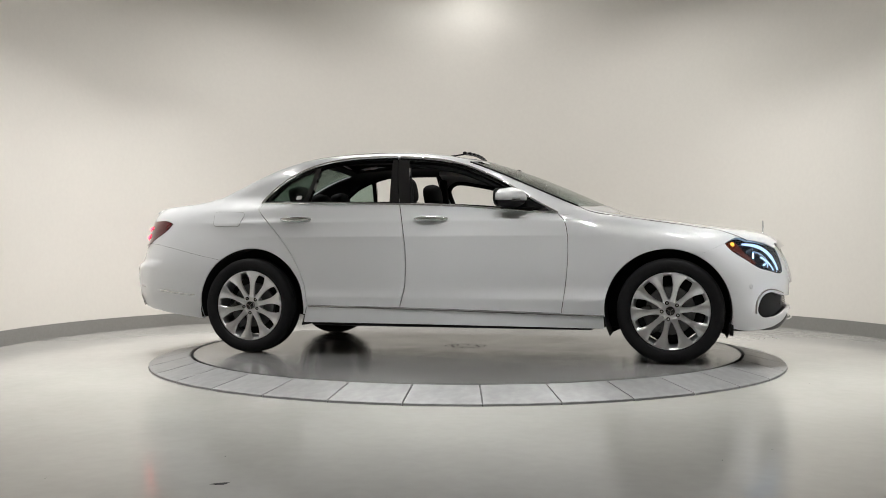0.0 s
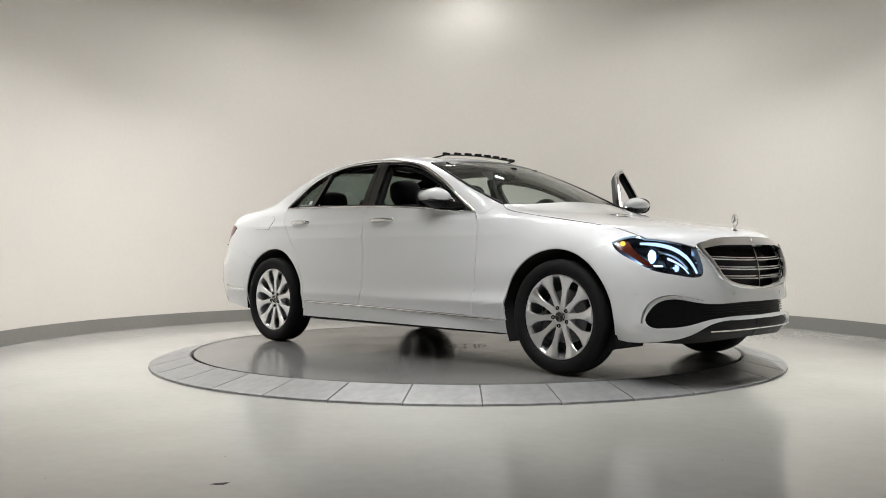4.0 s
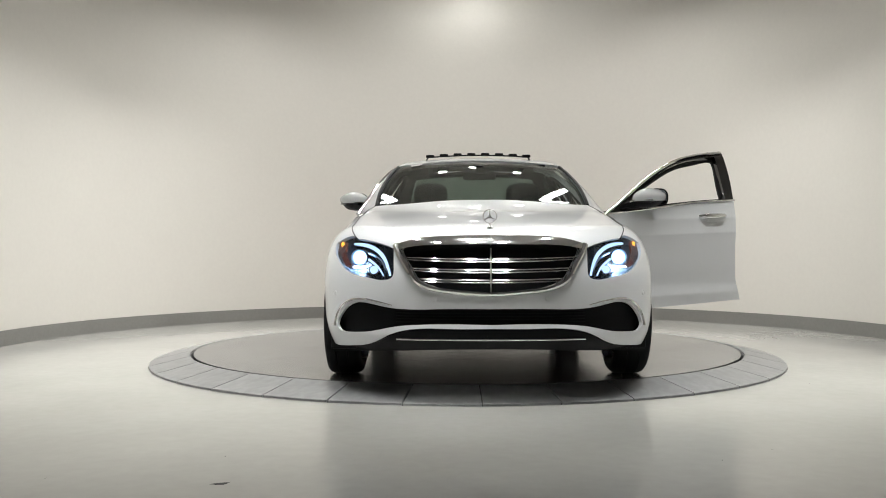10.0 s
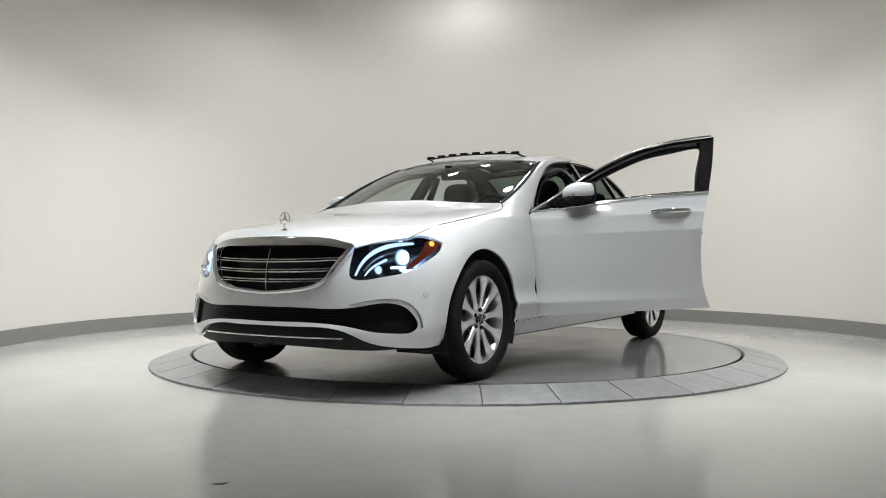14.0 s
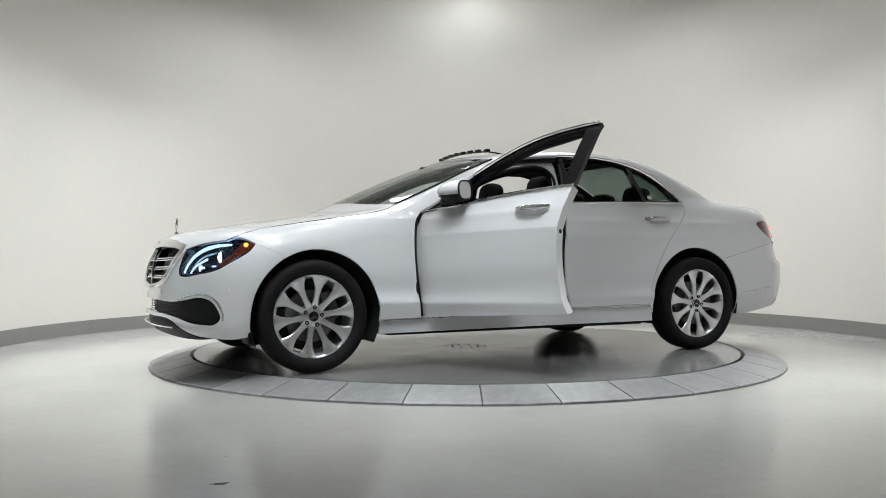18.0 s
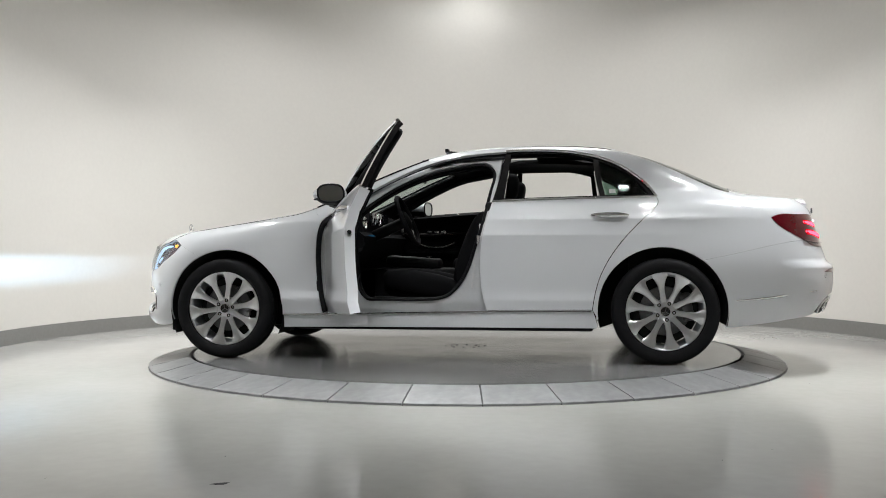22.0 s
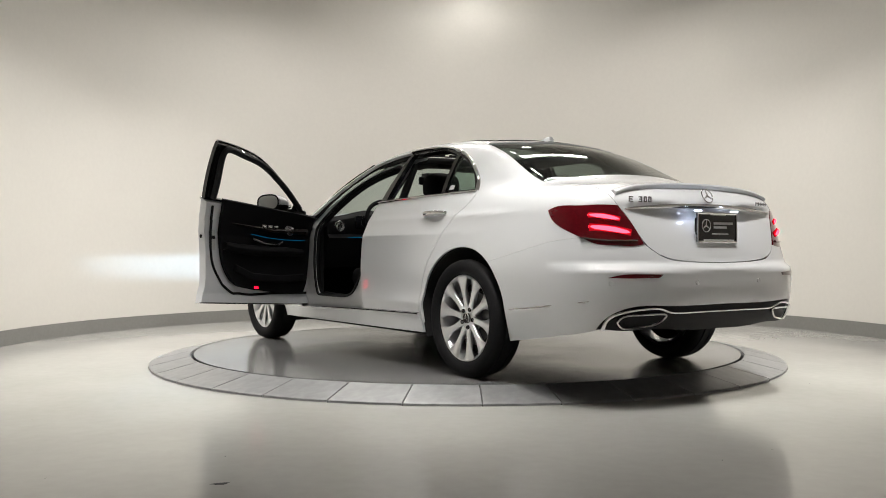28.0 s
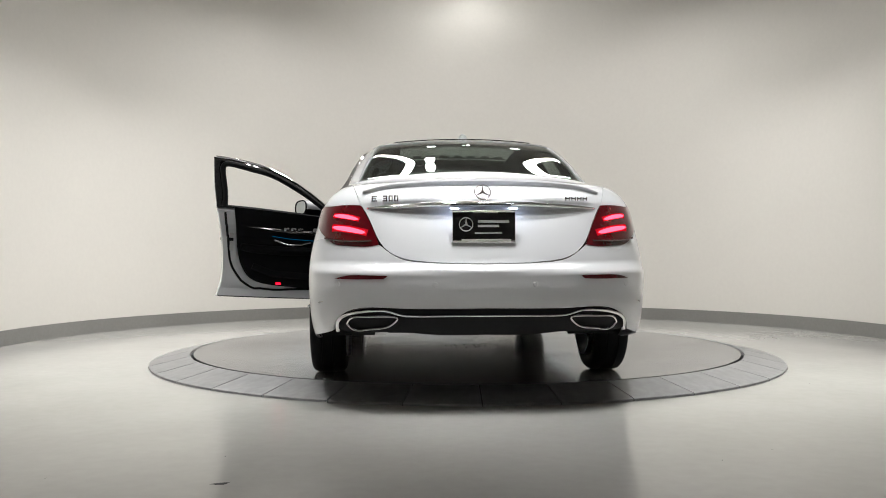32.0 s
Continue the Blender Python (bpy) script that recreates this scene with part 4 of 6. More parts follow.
def build_front():
    # headlamps
    loop = chain(lamp_top, lamp_low)
    for s in (1, -1):
        m = (lambda g: g) if s == 1 else flip
        k = np.array([1, s, 1])
        bowl = bmesh.new()
        edge = lift(loop, -0.002)
        back = edge + np.array([-0.15, -0.01, 0.0])
        mid = back.mean(0)
        rings = [[bowl.verts.new(p * k) for p in q] for q in (edge, edge * 0.35 + back * 0.65, mid + (back - mid) * 0.9)]
        for a, b in zip(rings, rings[1:]):
            for i in range(len(a)):
                j = (i + 1) % len(a)
                bowl.faces.new((a[i], a[j], b[j], b[i]))
        bowl.faces.new(rings[-1])
        lamp = part("headlamp", bowl, BLACK_GLOSS, SEDAN, "lit slanted headlamp with blue-white light")
        panel("lamp_lens", m(patch(loop, FRONT_WAY, h=0.03, depth=0.0, thick=0.003, gap=0.001)), LENS, lamp, "headlamp cover tinted blue for the lamp's bloom").visible_shadow = False
        rod("daylight_strip", lift(curve([F(0.745, 0.775), F(0.68, 0.768), F(0.61, 0.738), F(0.565, 0.69), F(0.54, 0.63), F(0.532, 0.60)]), -0.022), lambda t: 0.006 + 0.005 * math.sin(math.pi * min(1, t * 1.1)), LAMP_DRL, lamp, "white daylight strip", s < 0)
        rod("daylight_strip", lift(curve([F(0.66, 0.69), F(0.625, 0.665), F(0.595, 0.635), F(0.575, 0.60)]), -0.03), lambda t: 0.007 - 0.003 * t, LAMP_DRL, lamp, "white daylight strip", s < 0)
        rod("lamp_blade", lift(curve([F(0.71, 0.742), F(0.64, 0.722), F(0.59, 0.68), F(0.565, 0.63)]), -0.05), 0.008, SATIN, lamp, "bright metal blade", s < 0)
        c = (F(0.70, 0.69) + np.array([-0.055, 0, 0])) * k
        part("projector_ring", round_bm(c, (1, 0.12 * s, 0), [(0.036, -0.03), (0.047, 0.0), (0.049, 0.01), (0.044, 0.012), (0.038, 0.004)]), BLACK_GLOSS, lamp)
        part("projector_lens", round_bm(c, (1, 0.12 * s, 0), [(0.0, 0.018), (0.014, 0.015), (0.025, 0.009), (0.034, -0.004)]), LAMP_WHITE, lamp, "glowing projector lens")
        # Added emissive disc: draws the blue bloom round the projector.
        part("lamp_halo", round_bm(c + np.array([-0.012, 0, 0]), (1, 0.12 * s, 0), [(0.0, -0.004), (0.03, 0.0), (0.041, 0.010), (0.043, 0.006)]), LAMP_GLOW, lamp, "blue glow disc added round the projector lens")
        c2 = (F(0.615, 0.625) + np.array([-0.045, 0, 0])) * k
        part("projector_ring", round_bm(c2, (1, 0.1 * s, 0), [(0.018, -0.02), (0.024, 0.0), (0.026, 0.006), (0.022, 0.008)]), CHROME, lamp)
        part("projector_lens", round_bm(c2, (1, 0.1 * s, 0), [(0.0, 0.012), (0.012, 0.009), (0.021, 0.0)]), LAMP_DRL, lamp)
        am = chain(curve([S(1.815, 0.768), S(1.85, 0.782), S(1.885, 0.775)]), curve([S(1.885, 0.775), S(1.93, 0.72), F(0.752, 0.66), F(0.735, 0.635)]), curve([F(0.735, 0.635), F(0.765, 0.635), S(1.935, 0.68), S(1.88, 0.715), S(1.84, 0.742), S(1.815, 0.768)]))
        panel("side_marker", m(patch(am, FRONT_WAY, h=0.03, depth=0.012, thick=0.01)), AMBER, lamp, "amber side reflector")
        part("marker_bulb", round_bm(sunk(S(1.858, 0.765), 0.008) * k, (0.5, s, 0), [(0.0, 0.006), (0.012, 0.004), (0.016, -0.006)], 16), LAMP_AMBER, lamp)
        # the beam: a thin strip of light deep in a slot that cuts it off level
        bx, by, bz = c + np.array([0.03, 0, -0.052])
        slot = bmesh.new()
        box(slot, bx - 0.065, bx + 0.012, by - 0.045, by + 0.045, bz + 0.0024, bz + 0.006)
        box(slot, bx - 0.065, bx - 0.012, by - 0.045, by + 0.045, bz - 0.007, bz - 0.004)
        for e in (-0.047, 0.045):
            box(slot, bx - 0.065, bx + 0.012, by + e, by + e + 0.002, bz - 0.010, bz + 0.006)
        part("beam_shade", slot, BLACK_PLASTIC, lamp)
        strip = bmesh.new()
        vs = [strip.verts.new(p) for p in ((bx - 0.06, by - 0.035, bz - 0.001), (bx - 0.06, by + 0.035, bz - 0.001), (bx - 0.06, by + 0.035, bz + 0.002), (bx - 0.06, by - 0.035, bz + 0.002))]
        strip.faces.new(vs)
        part("beam_source", strip, LAMP_BEAM, lamp, smooth=False)
    # grille
    edge = [F(0, 0.503), F(0.2, 0.518), F(0.325, 0.541), F(0.385, 0.573), F(0.429, 0.638), F(0.468, 0.70), F(0.494, 0.755), F(0.40, 0.784), F(0.2, 0.800), F(0, 0.804)]
    low, high = curve(edge[:7]), curve(edge[6:])
    grille = panel("grille", both(patch(chain(low, high, curve([F(0, 0.804), F(0, 0.505)])), (1, 0.1, 0), h=0.05, depth=0.09, thick=0.004, gap=0.0)), BLACK_PLASTIC, SEDAN, "large black grille with chrome surround and three bars")
    for s in (1, -1):
        rod("grille_surround", lift(low, 0.002), lambda t: 0.012 + 0.006 * t, CHROME, grille, "chrome grille surround", s < 0)
        rod("grille_lip", lift(low, -0.02) * (1, 0.965, 1), 0.005, CHROME, grille, "", s < 0)
    head = chain(high, curve([F(0, 0.804), F(0, 0.755)]), curve([F(0, 0.755), F(0.2, 0.754), F(0.40, 0.746), F(0.475, 0.732)]), curve([F(0.475, 0.732), F(0.494, 0.755)]))
    panel("grille_cap", both(patch(head, (1, 0.1, 0.3), h=0.025, depth=-0.010, thick=0.02, gap=0.0)), CHROME, grille, "broad chrome bar above the grille")
    for z, w in ((0.690, 0.450), (0.634, 0.415), (0.580, 0.372)):
        bm = bmesh.new()
        for dz, dx, r in ((0.0075, 0.0, 0.0048), (-0.0065, 0.004, 0.0048)):
            pts = [tuple(sunk(F(abs(y), z - 0.012 * (1 - (y / 0.46) ** 2) + dz), 0.016 - dx)) for y in np.linspace(0, w, 16)]
            line = [(p[0], -p[1], p[2]) for p in pts[:0:-1]] + pts
            tube(bm, line, r, 6, flat=0.8)
        part("grille_bar", bm, CHROME, grille, "twin chrome grille bar")
    bm = bmesh.new()
    tube(bm, [tuple(sunk(F(0, z), 0.010)) for z in np.linspace(0.515, 0.742, 10)], 0.005, 6)
    part("grille_rib", bm, CHROME, grille, "upright chrome rib")
    part("grille_badge", round_bm(F(0, 0.775) + np.array([0.012, 0, 0]), (1, 0, 0.5), [(0.0, 0.004), (0.018, 0.003), (0.022, -0.002)], 24), SATIN, grille, "small round badge")
    # air intakes
    intake = chain(curve([F(0, 0.340), F(0.4, 0.338), F(0.5, 0.327), F(0.64, 0.298), F(0.755, 0.290), F(0.808, 0.300), F(0.827, 0.335), F(0.808, 0.39), F(0.76, 0.443), F(0.69, 0.463), F(0.64, 0.459), F(0.57, 0.445), F(0.5, 0.435), F(0.25, 0.434), F(0, 0.434)]), curve([F(0, 0.434), F(0, 0.34)]))
    panel("air_intake", both(patch(intake, FRONT_WAY, h=0.035, depth=0.045, thick=0.004, gap=0.0)), BLACK_PLASTIC, SEDAN, "wide black air intake across the bumper")
    bm = bmesh.new()
    for z in (0.362, 0.376, 0.39, 0.404, 0.418):
        pts = [tuple(sunk(F(y, z), 0.03)) for y in np.linspace(0, 0.5, 10)]
        tube(bm, [(p[0], -p[1], p[2]) for p in pts[:0:-1]] + pts, 0.0028, 4)
    part("intake_mesh", bm, BLACK_PLASTIC, SEDAN)
    for s in (1, -1):
        rod("intake_trim", lift(curve([F(0.832, 0.325), F(0.822, 0.375), F(0.775, 0.447), F(0.70, 0.474), F(0.64, 0.471), F(0.57, 0.458), F(0.51, 0.444)]), 0.001), lambda t: 0.008 - 0.005 * t, CHROME, SEDAN, "curved chrome strip over the intake", s < 0)
    lower = chain(curve([F(0, 0.328), F(0.2, 0.327), F(0.42, 0.322), F(0.52, 0.295), F(0.58, 0.262), F(0.66, 0.232), F(0.76, 0.22)]), curve([F(0.76, 0.22), F(0.6, 0.205), F(0.3, 0.215), F(0, 0.22)]), curve([F(0, 0.22), F(0, 0.328)]))
    panel("lower_grille", both(patch(lower, FRONT_WAY, h=0.04, depth=0.02, thick=0.006, gap=0.0)), BLACK_PLASTIC, SEDAN, "black lower grille and valance")
    bm = bmesh.new()
    pts = [tuple(lift([F(y, 0.272)], 0.004)[0]) for y in np.linspace(0, 0.485, 14)]
    tube(bm, [(p[0], -p[1], p[2]) for p in pts[:0:-1]] + pts, 0.0045, 6)
    part("lower_trim", bm, CHROME, SEDAN, "thin chrome strip along the lower grille")
    # parking sensors
    for y, z in ((0.29, 0.478), (0.83, 0.50)):
        for s in (1, -1):
            p = F(y, z) if y < 0.7 else S(1.965, 0.497)
            n = slope(np.array([p]))[0]
            part("parking_sensor", round_bm(p * (1, s, 1) + n * (1, s, 1) * 0.0016, n * (1, s, 1), [(0.0, 0.0006), (0.010, 0.0006), (0.0108, -0.001), (0.0118, -0.001), (0.0122, 0.0012), (0.0136, 0.0008), (0.014, -0.002)], 20), PAINT, SEDAN)
    # standing emblem on the hood
    p = T(2.105, 0)
    bm = bmesh.new()
    emblem(bm, Matrix.Translation((p[0] + 0.004, 0, p[2] + 0.062)) @ pose(0, 0, 0, 0, 0, 90), 0.036, 0.006)
    lathe(bm, [(0.016, 0.0), (0.014, 0.006), (0.004, 0.012), (0.0035, 0.028)], 20, Matrix.Translation((p[0] + 0.004, 0, p[2] - 0.001)))
    part("hood_emblem", bm, CHROME, SEDAN, "chrome ring emblem standing on the hood")


build_front()


# ---------------------------------------------------------------- rear end
def bars_bm(cx, cy, cz, items, depth=0.004):
    """Small plain raised bars in a y-z plane: (y0, y1, z0, z1) about (cy, cz), facing -x."""
    bm = bmesh.new()
    for y0, y1, z0, z1 in items:
        box(bm, cx - depth, cx, cy + y0, cy + y1, cz + z0, cz + z1, 0.0008, seg=1)
    return bm


def build_rear():
    loop = chain(tail_top, tail_low)
    for s in (1, -1):
        m = (lambda g: g) if s == 1 else flip
        lamp = panel("tail_lamp", m(patch(loop, REAR_WAY, h=0.025, gap=0.001, depth=-0.003, thick=0.02)), RED_LENS, SEDAN, "dark red tail lamp with two glowing bars")
        for a, b, za, zb, r in ((0.745, 0.615, 0.905, 0.882, 0.012), (0.752, 0.575, 0.845, 0.813, 0.015)):
            # Broader dim emissive band paints the halo of the bar above it.
            rod("bar_halo", lift(curve([R(a, za - 0.006), R((a + b) / 2, (za + zb) / 2), R(b, zb - 0.004)]), -0.002), r * 0.7, LAMP_RED_HALO, lamp, "dim red halo added under the light bar", s < 0, flat=2.3)
            rod("light_bar", lift(curve([R(a, za), R((a + b) / 2, (za + zb) / 2 + 0.004), R(b, zb)]), 0.001), lambda t, r=r: r * (0.45 + 0.55 * math.sin(math.pi * t) ** 0.5), LAMP_RED, lamp, "glowing red light bar", s < 0, flat=0.95)
        rod("reflector_band", lift(curve([R(0.79, 0.79), R(0.66, 0.775), R(0.55, 0.776)]), 0.002), 0.011, DARK_RED, lamp, "dark reversing lamp band", s < 0, flat=0.5)
        # reflectors and chrome strips in the bumper
        refl = chain(curve([R(0.735, 0.588), R(0.60, 0.586), R(0.49, 0.588)]), curve([R(0.49, 0.588), R(0.47, 0.604)]), curve([R(0.47, 0.604), R(0.60, 0.607), R(0.68, 0.603), R(0.735, 0.588)]))
        panel("bumper_reflector", m(patch(refl, REAR_WAY, h=0.02, depth=-0.004, thick=0.012, gap=0.0)), RED_LENS, SEDAN, "slim dark red bumper reflector")
        rod("bumper_strip", lift(curve([S(-1.90, 0.412), S(-2.1, 0.432), S(-2.40, 0.472)]), 0.0075), lambda t: 0.004 + 0.004 * math.sin(math.pi * t), CHROME, SEDAN, "thin chrome strip on the bumper corner", s < 0, flat=0.7)
    for y, z in ((0.72, 0.562), (0.245, 0.562)):
        for s in (1, -1):
            p = R(y, z)
            n = slope(np.array([p]))[0]
            part("parking_sensor", round_bm(p * (1, s, 1) + n * (1, s, 1) * 0.0016, n * (1, s, 1), [(0.0, 0.0006), (0.010, 0.0006), (0.0108, -0.001), (0.0118, -0.001), (0.0122, 0.0012), (0.0136, 0.0008), (0.014, -0.002)], 20), PAINT, SEDAN)
    # diffuser with chrome line and tailpipe trims
    dif = chain(curve([R(0, 0.440), R(0.40, 0.442), R(0.55, 0.446), R(0.66, 0.427), R(0.735, 0.37), R(0.74, 0.335)]), curve([R(0.74, 0.335), R(0.65, 0.322), R(0.4, 0.325), R(0.3, 0.315), R(0, 0.31)]), curve([R(0, 0.31), R(0, 0.44)]))
    diff = panel("diffuser", both(patch(dif, (-0.95, 0.3, 0), h=0.04, depth=0.015, thick=0.02, gap=0.0)), BLACK_PLASTIC, SEDAN, "black rear diffuser with chrome line")
    line = curve([R(0.722, 0.325), R(0.722, 0.37), R(0.65, 0.418), R(0.55, 0.432), R(0.47, 0.430), R(0.41, 0.412), R(0.36, 0.407), R(0.2, 0.407), R(0.0, 0.407)])
    bm = bmesh.new()
    pts = [tuple(p) for p in lift(line, 0.001)]
    tube(bm, pts + [(p[0], -p[1], p[2]) for p in pts[-2::-1]], lambda t: 0.0045 + 0.006 * abs(2 * t - 1) ** 3, 8, flat=0.8)
    part("diffuser_trim", bm, CHROME, diff, "chrome strip over the tailpipes")
    for s in (1, -1):
        ring = [(0.675, 0.365), (0.66, 0.39), (0.60, 0.402), (0.46, 0.404), (0.425, 0.396), (0.44, 0.375), (0.49, 0.348), (0.56, 0.340), (0.655, 0.343)]
        p3 = [R(y, z) for y, z in ring]
        loop3 = curve(p3 + p3[:1], 0.012)[:-1]
        rod("tailpipe_trim", lift(loop3, -0.001), 0.0055, CHROME, diff, "chrome tailpipe surround", s < 0, closed=True)
        m = (lambda g: g) if s == 1 else flip
        panel("tailpipe", m(patch(chain(loop3), (-1, 0.2, 0), h=0.03, depth=0.011, thick=0.03, gap=0.004)), BLACK_PLASTIC, diff, "dark tailpipe opening")
    # trunk: spoiler lip, chrome bar, badges, plate
    sp = [R(0, 1.062), R(0.2, 1.060), R(0.4, 1.050), R(0.52, 1.036), R(0.60, 1.015)]
    bm = bmesh.new()
    line = lift(curve(sp), 0.0)
    prof = []
    for i, p in enumerate(line):
        t = i / (len(line) - 1)
        h = 0.012 * (1 - t ** 3) + 0.001
        prof.append([p + np.array([0.10, 0, 0.028 - 0.02 * t]), p + np.array([0.02, 0, 0.020 + h * 0.6]), p + np.array([-0.012, 0, 0.014 + h]), p + np.array([-0.016, 0, 0.009 + h * 0.6]), p + np.array([-0.009, 0, -0.004])])
    full = [[q * np.array([1, -1, 1]) for q in r] for r in prof[:0:-1]] + prof
    rows = [[bm.verts.new(q) for q in r] for r in full]
    for a, b in zip(rows, rows[1:]):
        for i in range(4):
            bm.faces.new((a[i], a[i + 1], b[i + 1], b[i]))
        bm.faces.new((a[4], a[0], b[0], b[4]))
    bm.faces.new(rows[0])
    bm.faces.new(rows[-1][::-1])
    part("spoiler_lip", bm, PAINT, SEDAN, "slim white spoiler lip on the trunk")
    bm = bmesh.new()
    pts = [tuple(lift([R(y, 0.962 - 0.022 * (y / 0.56) ** 2)], 0.003)[0]) for y in np.linspace(0, 0.575, 20)]
    tube(bm, [(p[0], -p[1], p[2]) for p in pts[:0:-1]] + pts, lambda t: 0.013 * (1 - abs(2 * t - 1) ** 4) + 0.003, 10, flat=0.9)
    part("trunk_bar", bm, CHROME, SEDAN, "chrome bar across the trunk lid")
    p = R(0, 1.018)
    bm = bmesh.new()
    emblem(bm, Matrix.Translation((p[0] - 0.030, 0, p[2])) @ pose(0, 0, 0, 0, 0, -90) @ pose(0, 0, 0, -24, 0, 0), 0.040, 0.005)
    part("trunk_emblem", bm, CHROME, SEDAN, "round chrome emblem on the trunk")
    for y0, y1, n in ((0.555, 0.525, 0), (0.50, 0.475, 1), (0.470, 0.447, 2), (0.442, 0.420, 2), (-0.418, -0.445, 3), (-0.45, -0.475, 3), (-0.48, -0.505, 3), (-0.51, -0.535, 3)):
        c = (y0 + y1) / 2
        w, h = abs(y0 - y1) / 2 - 0.001, 0.0145 if n < 3 else 0.010
        q = R(abs(c), 0.987)
        if n == 0:
            items = [(w - 0.007, w, -h, h), (-w, w, h - 0.006, h), (-w * 0.7, w, -0.003, 0.003), (-w, w, -h, -h + 0.006)]
        elif n == 1:
            items = [(-w, -w + 0.006, -h, h), (-w, w, h - 0.006, h), (-w, w * 0.7, -0.003, 0.003), (-w, w, -h, -h + 0.006)]
        elif n == 2:
            items = [(-w, -w + 0.006, -h, h), (w - 0.006, w, -h, h), (-w, w, h - 0.005, h), (-w, w, -h, -h + 0.005)]
        else:
            items = [(-w, -w + 0.005, -h, h), (w - 0.005, w, -h, h), (-w, w, -0.003, 0.004)]
        # Darker chrome here puts the badges' dark reflections into the colour.
        part("badge_bar", bars_bm(q[0] - 0.010, c, 0.987, items, 0.006), DARK_CHROME, SEDAN, "chrome badge bars with their dark reflection in the colour")
    x0 = float(R(0.1, 0.80)[0]) - 0.014
    plate = part("number_plate", bars_bm(x0, 0, 0.845, [(-0.157, 0.157, -0.078, 0.078)], 0.008), BLACK_GLOSS, SEDAN, "black plate with pale lettering bars in a chrome frame")
    bm = bmesh.new()
    tube(bm, [(x0 - 0.008, y, 0.845 + z) for y, z in ((-0.154, -0.075), (0.154, -0.075), (0.154, 0.075), (-0.154, 0.075))], 0.007, 6, closed=True)
    part("plate_frame", bm, CHROME, plate, "chrome plate frame")
    for y0, y1, z0, z1 in ((-0.125, 0.03, 0.017, 0.030), (-0.075, 0.03, -0.004, 0.008), (-0.09, 0.045, -0.036, -0.030), (-0.135, 0.11, -0.072, -0.062), (-0.07, 0.055, 0.066, 0.074)):
        part("lettering_bar", bars_bm(x0 - 0.008, 0, 0.845, [(y0, y1, z0, z1)], 0.0012), GREY_PRINT, plate)
    bm = bmesh.new()
    emblem(bm, Matrix.Translation((x0 - 0.009, 0.088, 0.855)) @ pose(0, 0, 0, 0, 0, -90), 0.033, 0.002)
    part("plate_emblem", bm, GREY_PRINT, plate)
    bm = bmesh.new()
    box(bm, x0 + 0.0, x0 + 0.03, -0.14, 0.14, 0.80, 0.90, 0.01)
    part("plate_bracket", bm, BLACK_PLASTIC, plate)
    for y in (0.145, -0.145):
        bm = bmesh.new()
        box(bm, x0 - 0.012, x0 + 0.006, y - 0.02, y + 0.02, 0.931, 0.936, 0.001, seg=1)
        part("plate_light", bm, LAMP_PLATE, SEDAN, "small bluish plate light")
    # aerial fin
    p = T(-1.13, 0)
    bm = bmesh.new()
    rows = []
    for x, w, h in ((0.07, 0.006, 0.004), (0.03, 0.022, 0.022), (-0.02, 0.030, 0.034), (-0.055, 0.028, 0.036), (-0.065, 0.022, 0.02)):
        rows.append([bm.verts.new((p[0] + x, w * c, p[2] - 0.006 + h * q)) for c, q in ((1, 0), (0.8, 0.6), (0.3, 0.95), (-0.3, 0.95), (-0.8, 0.6), (-1, 0))])
    for a, b in zip(rows, rows[1:]):
        for i in range(5):
            bm.faces.new((a[i], a[i + 1], b[i + 1], b[i]))
    for r in (rows[0], rows[-1][::-1]):
        bm.faces.new(r)
    part("roof_aerial", bm, PAINT, SEDAN, "small white aerial fin on the roof")
    # wind deflector of the open sunroof
    bm = bmesh.new()
    pts = [(0.0 + 0.035 * (1 - (y / 0.4) ** 2), y, 0) for y in np.linspace(-0.385, 0.385, 24)]
    pts = [(x, y, T(x, abs(y))[2] + 0.024) for x, y, _ in pts]
    tube(bm, pts, 0.009, 6, flat=0.6)
    for i in range(8):
        y = -0.365 + 0.73 * i / 7
        x = 0.035 * (1 - (y / 0.4) ** 2)
        z = T(x, abs(y))[2] + 0.03
        box(bm, x - 0.014, x + 0.012, y - 0.031, y + 0.031, z - 0.01, z + 0.012, 0.006)
    part("wind_deflector", bm, BLACK_PLASTIC, SEDAN, "black toothed wind deflector of the open sunroof")
    edge = lift(curve([T(-0.03, 0), T(-0.035, 0.3), T(-0.06, 0.43), T(-0.6, 0.43), T(-1.13, 0.43), T(-1.145, 0)]), -0.024)
    for s in (1, -1):
        rod("sunroof_rim", edge, 0.021, LINER, SEDAN, "dark lining round the roof opening", s < 0)
    bm = bmesh.new()
    for s in (1, -1):
        tube(bm, [(0.0, 0.38 * s, T(0.0, 0.38)[2] + 0.022), (-0.12, 0.40 * s, T(-0.12, 0.40)[2] - 0.01)], 0.006, 6)
    part("deflector_arm", bm, BLACK_PLASTIC, SEDAN)


build_rear()


# ---------------------------------------------------------------- sides: handles, mirrors, liners, open door
def handle_bm(c, s):
    """A grab handle: a bowed chrome bar over an oval recess."""
    bm = bmesh.new()
    line = []
    for t in np.linspace(-1, 1, 17):
        base = S(c[0] + 0.115 * t, c[2] + 0.010)
        k = 0.030 * (1 - t ** 4) + 0.001
        line.append((base[0], (base[1] + k) * s, base[2]))
    tube(bm, line, lambda t: 0.0195 * (1 - 0.45 * abs(2 * t - 1) ** 3), 10, flat=0.95)
    return bm


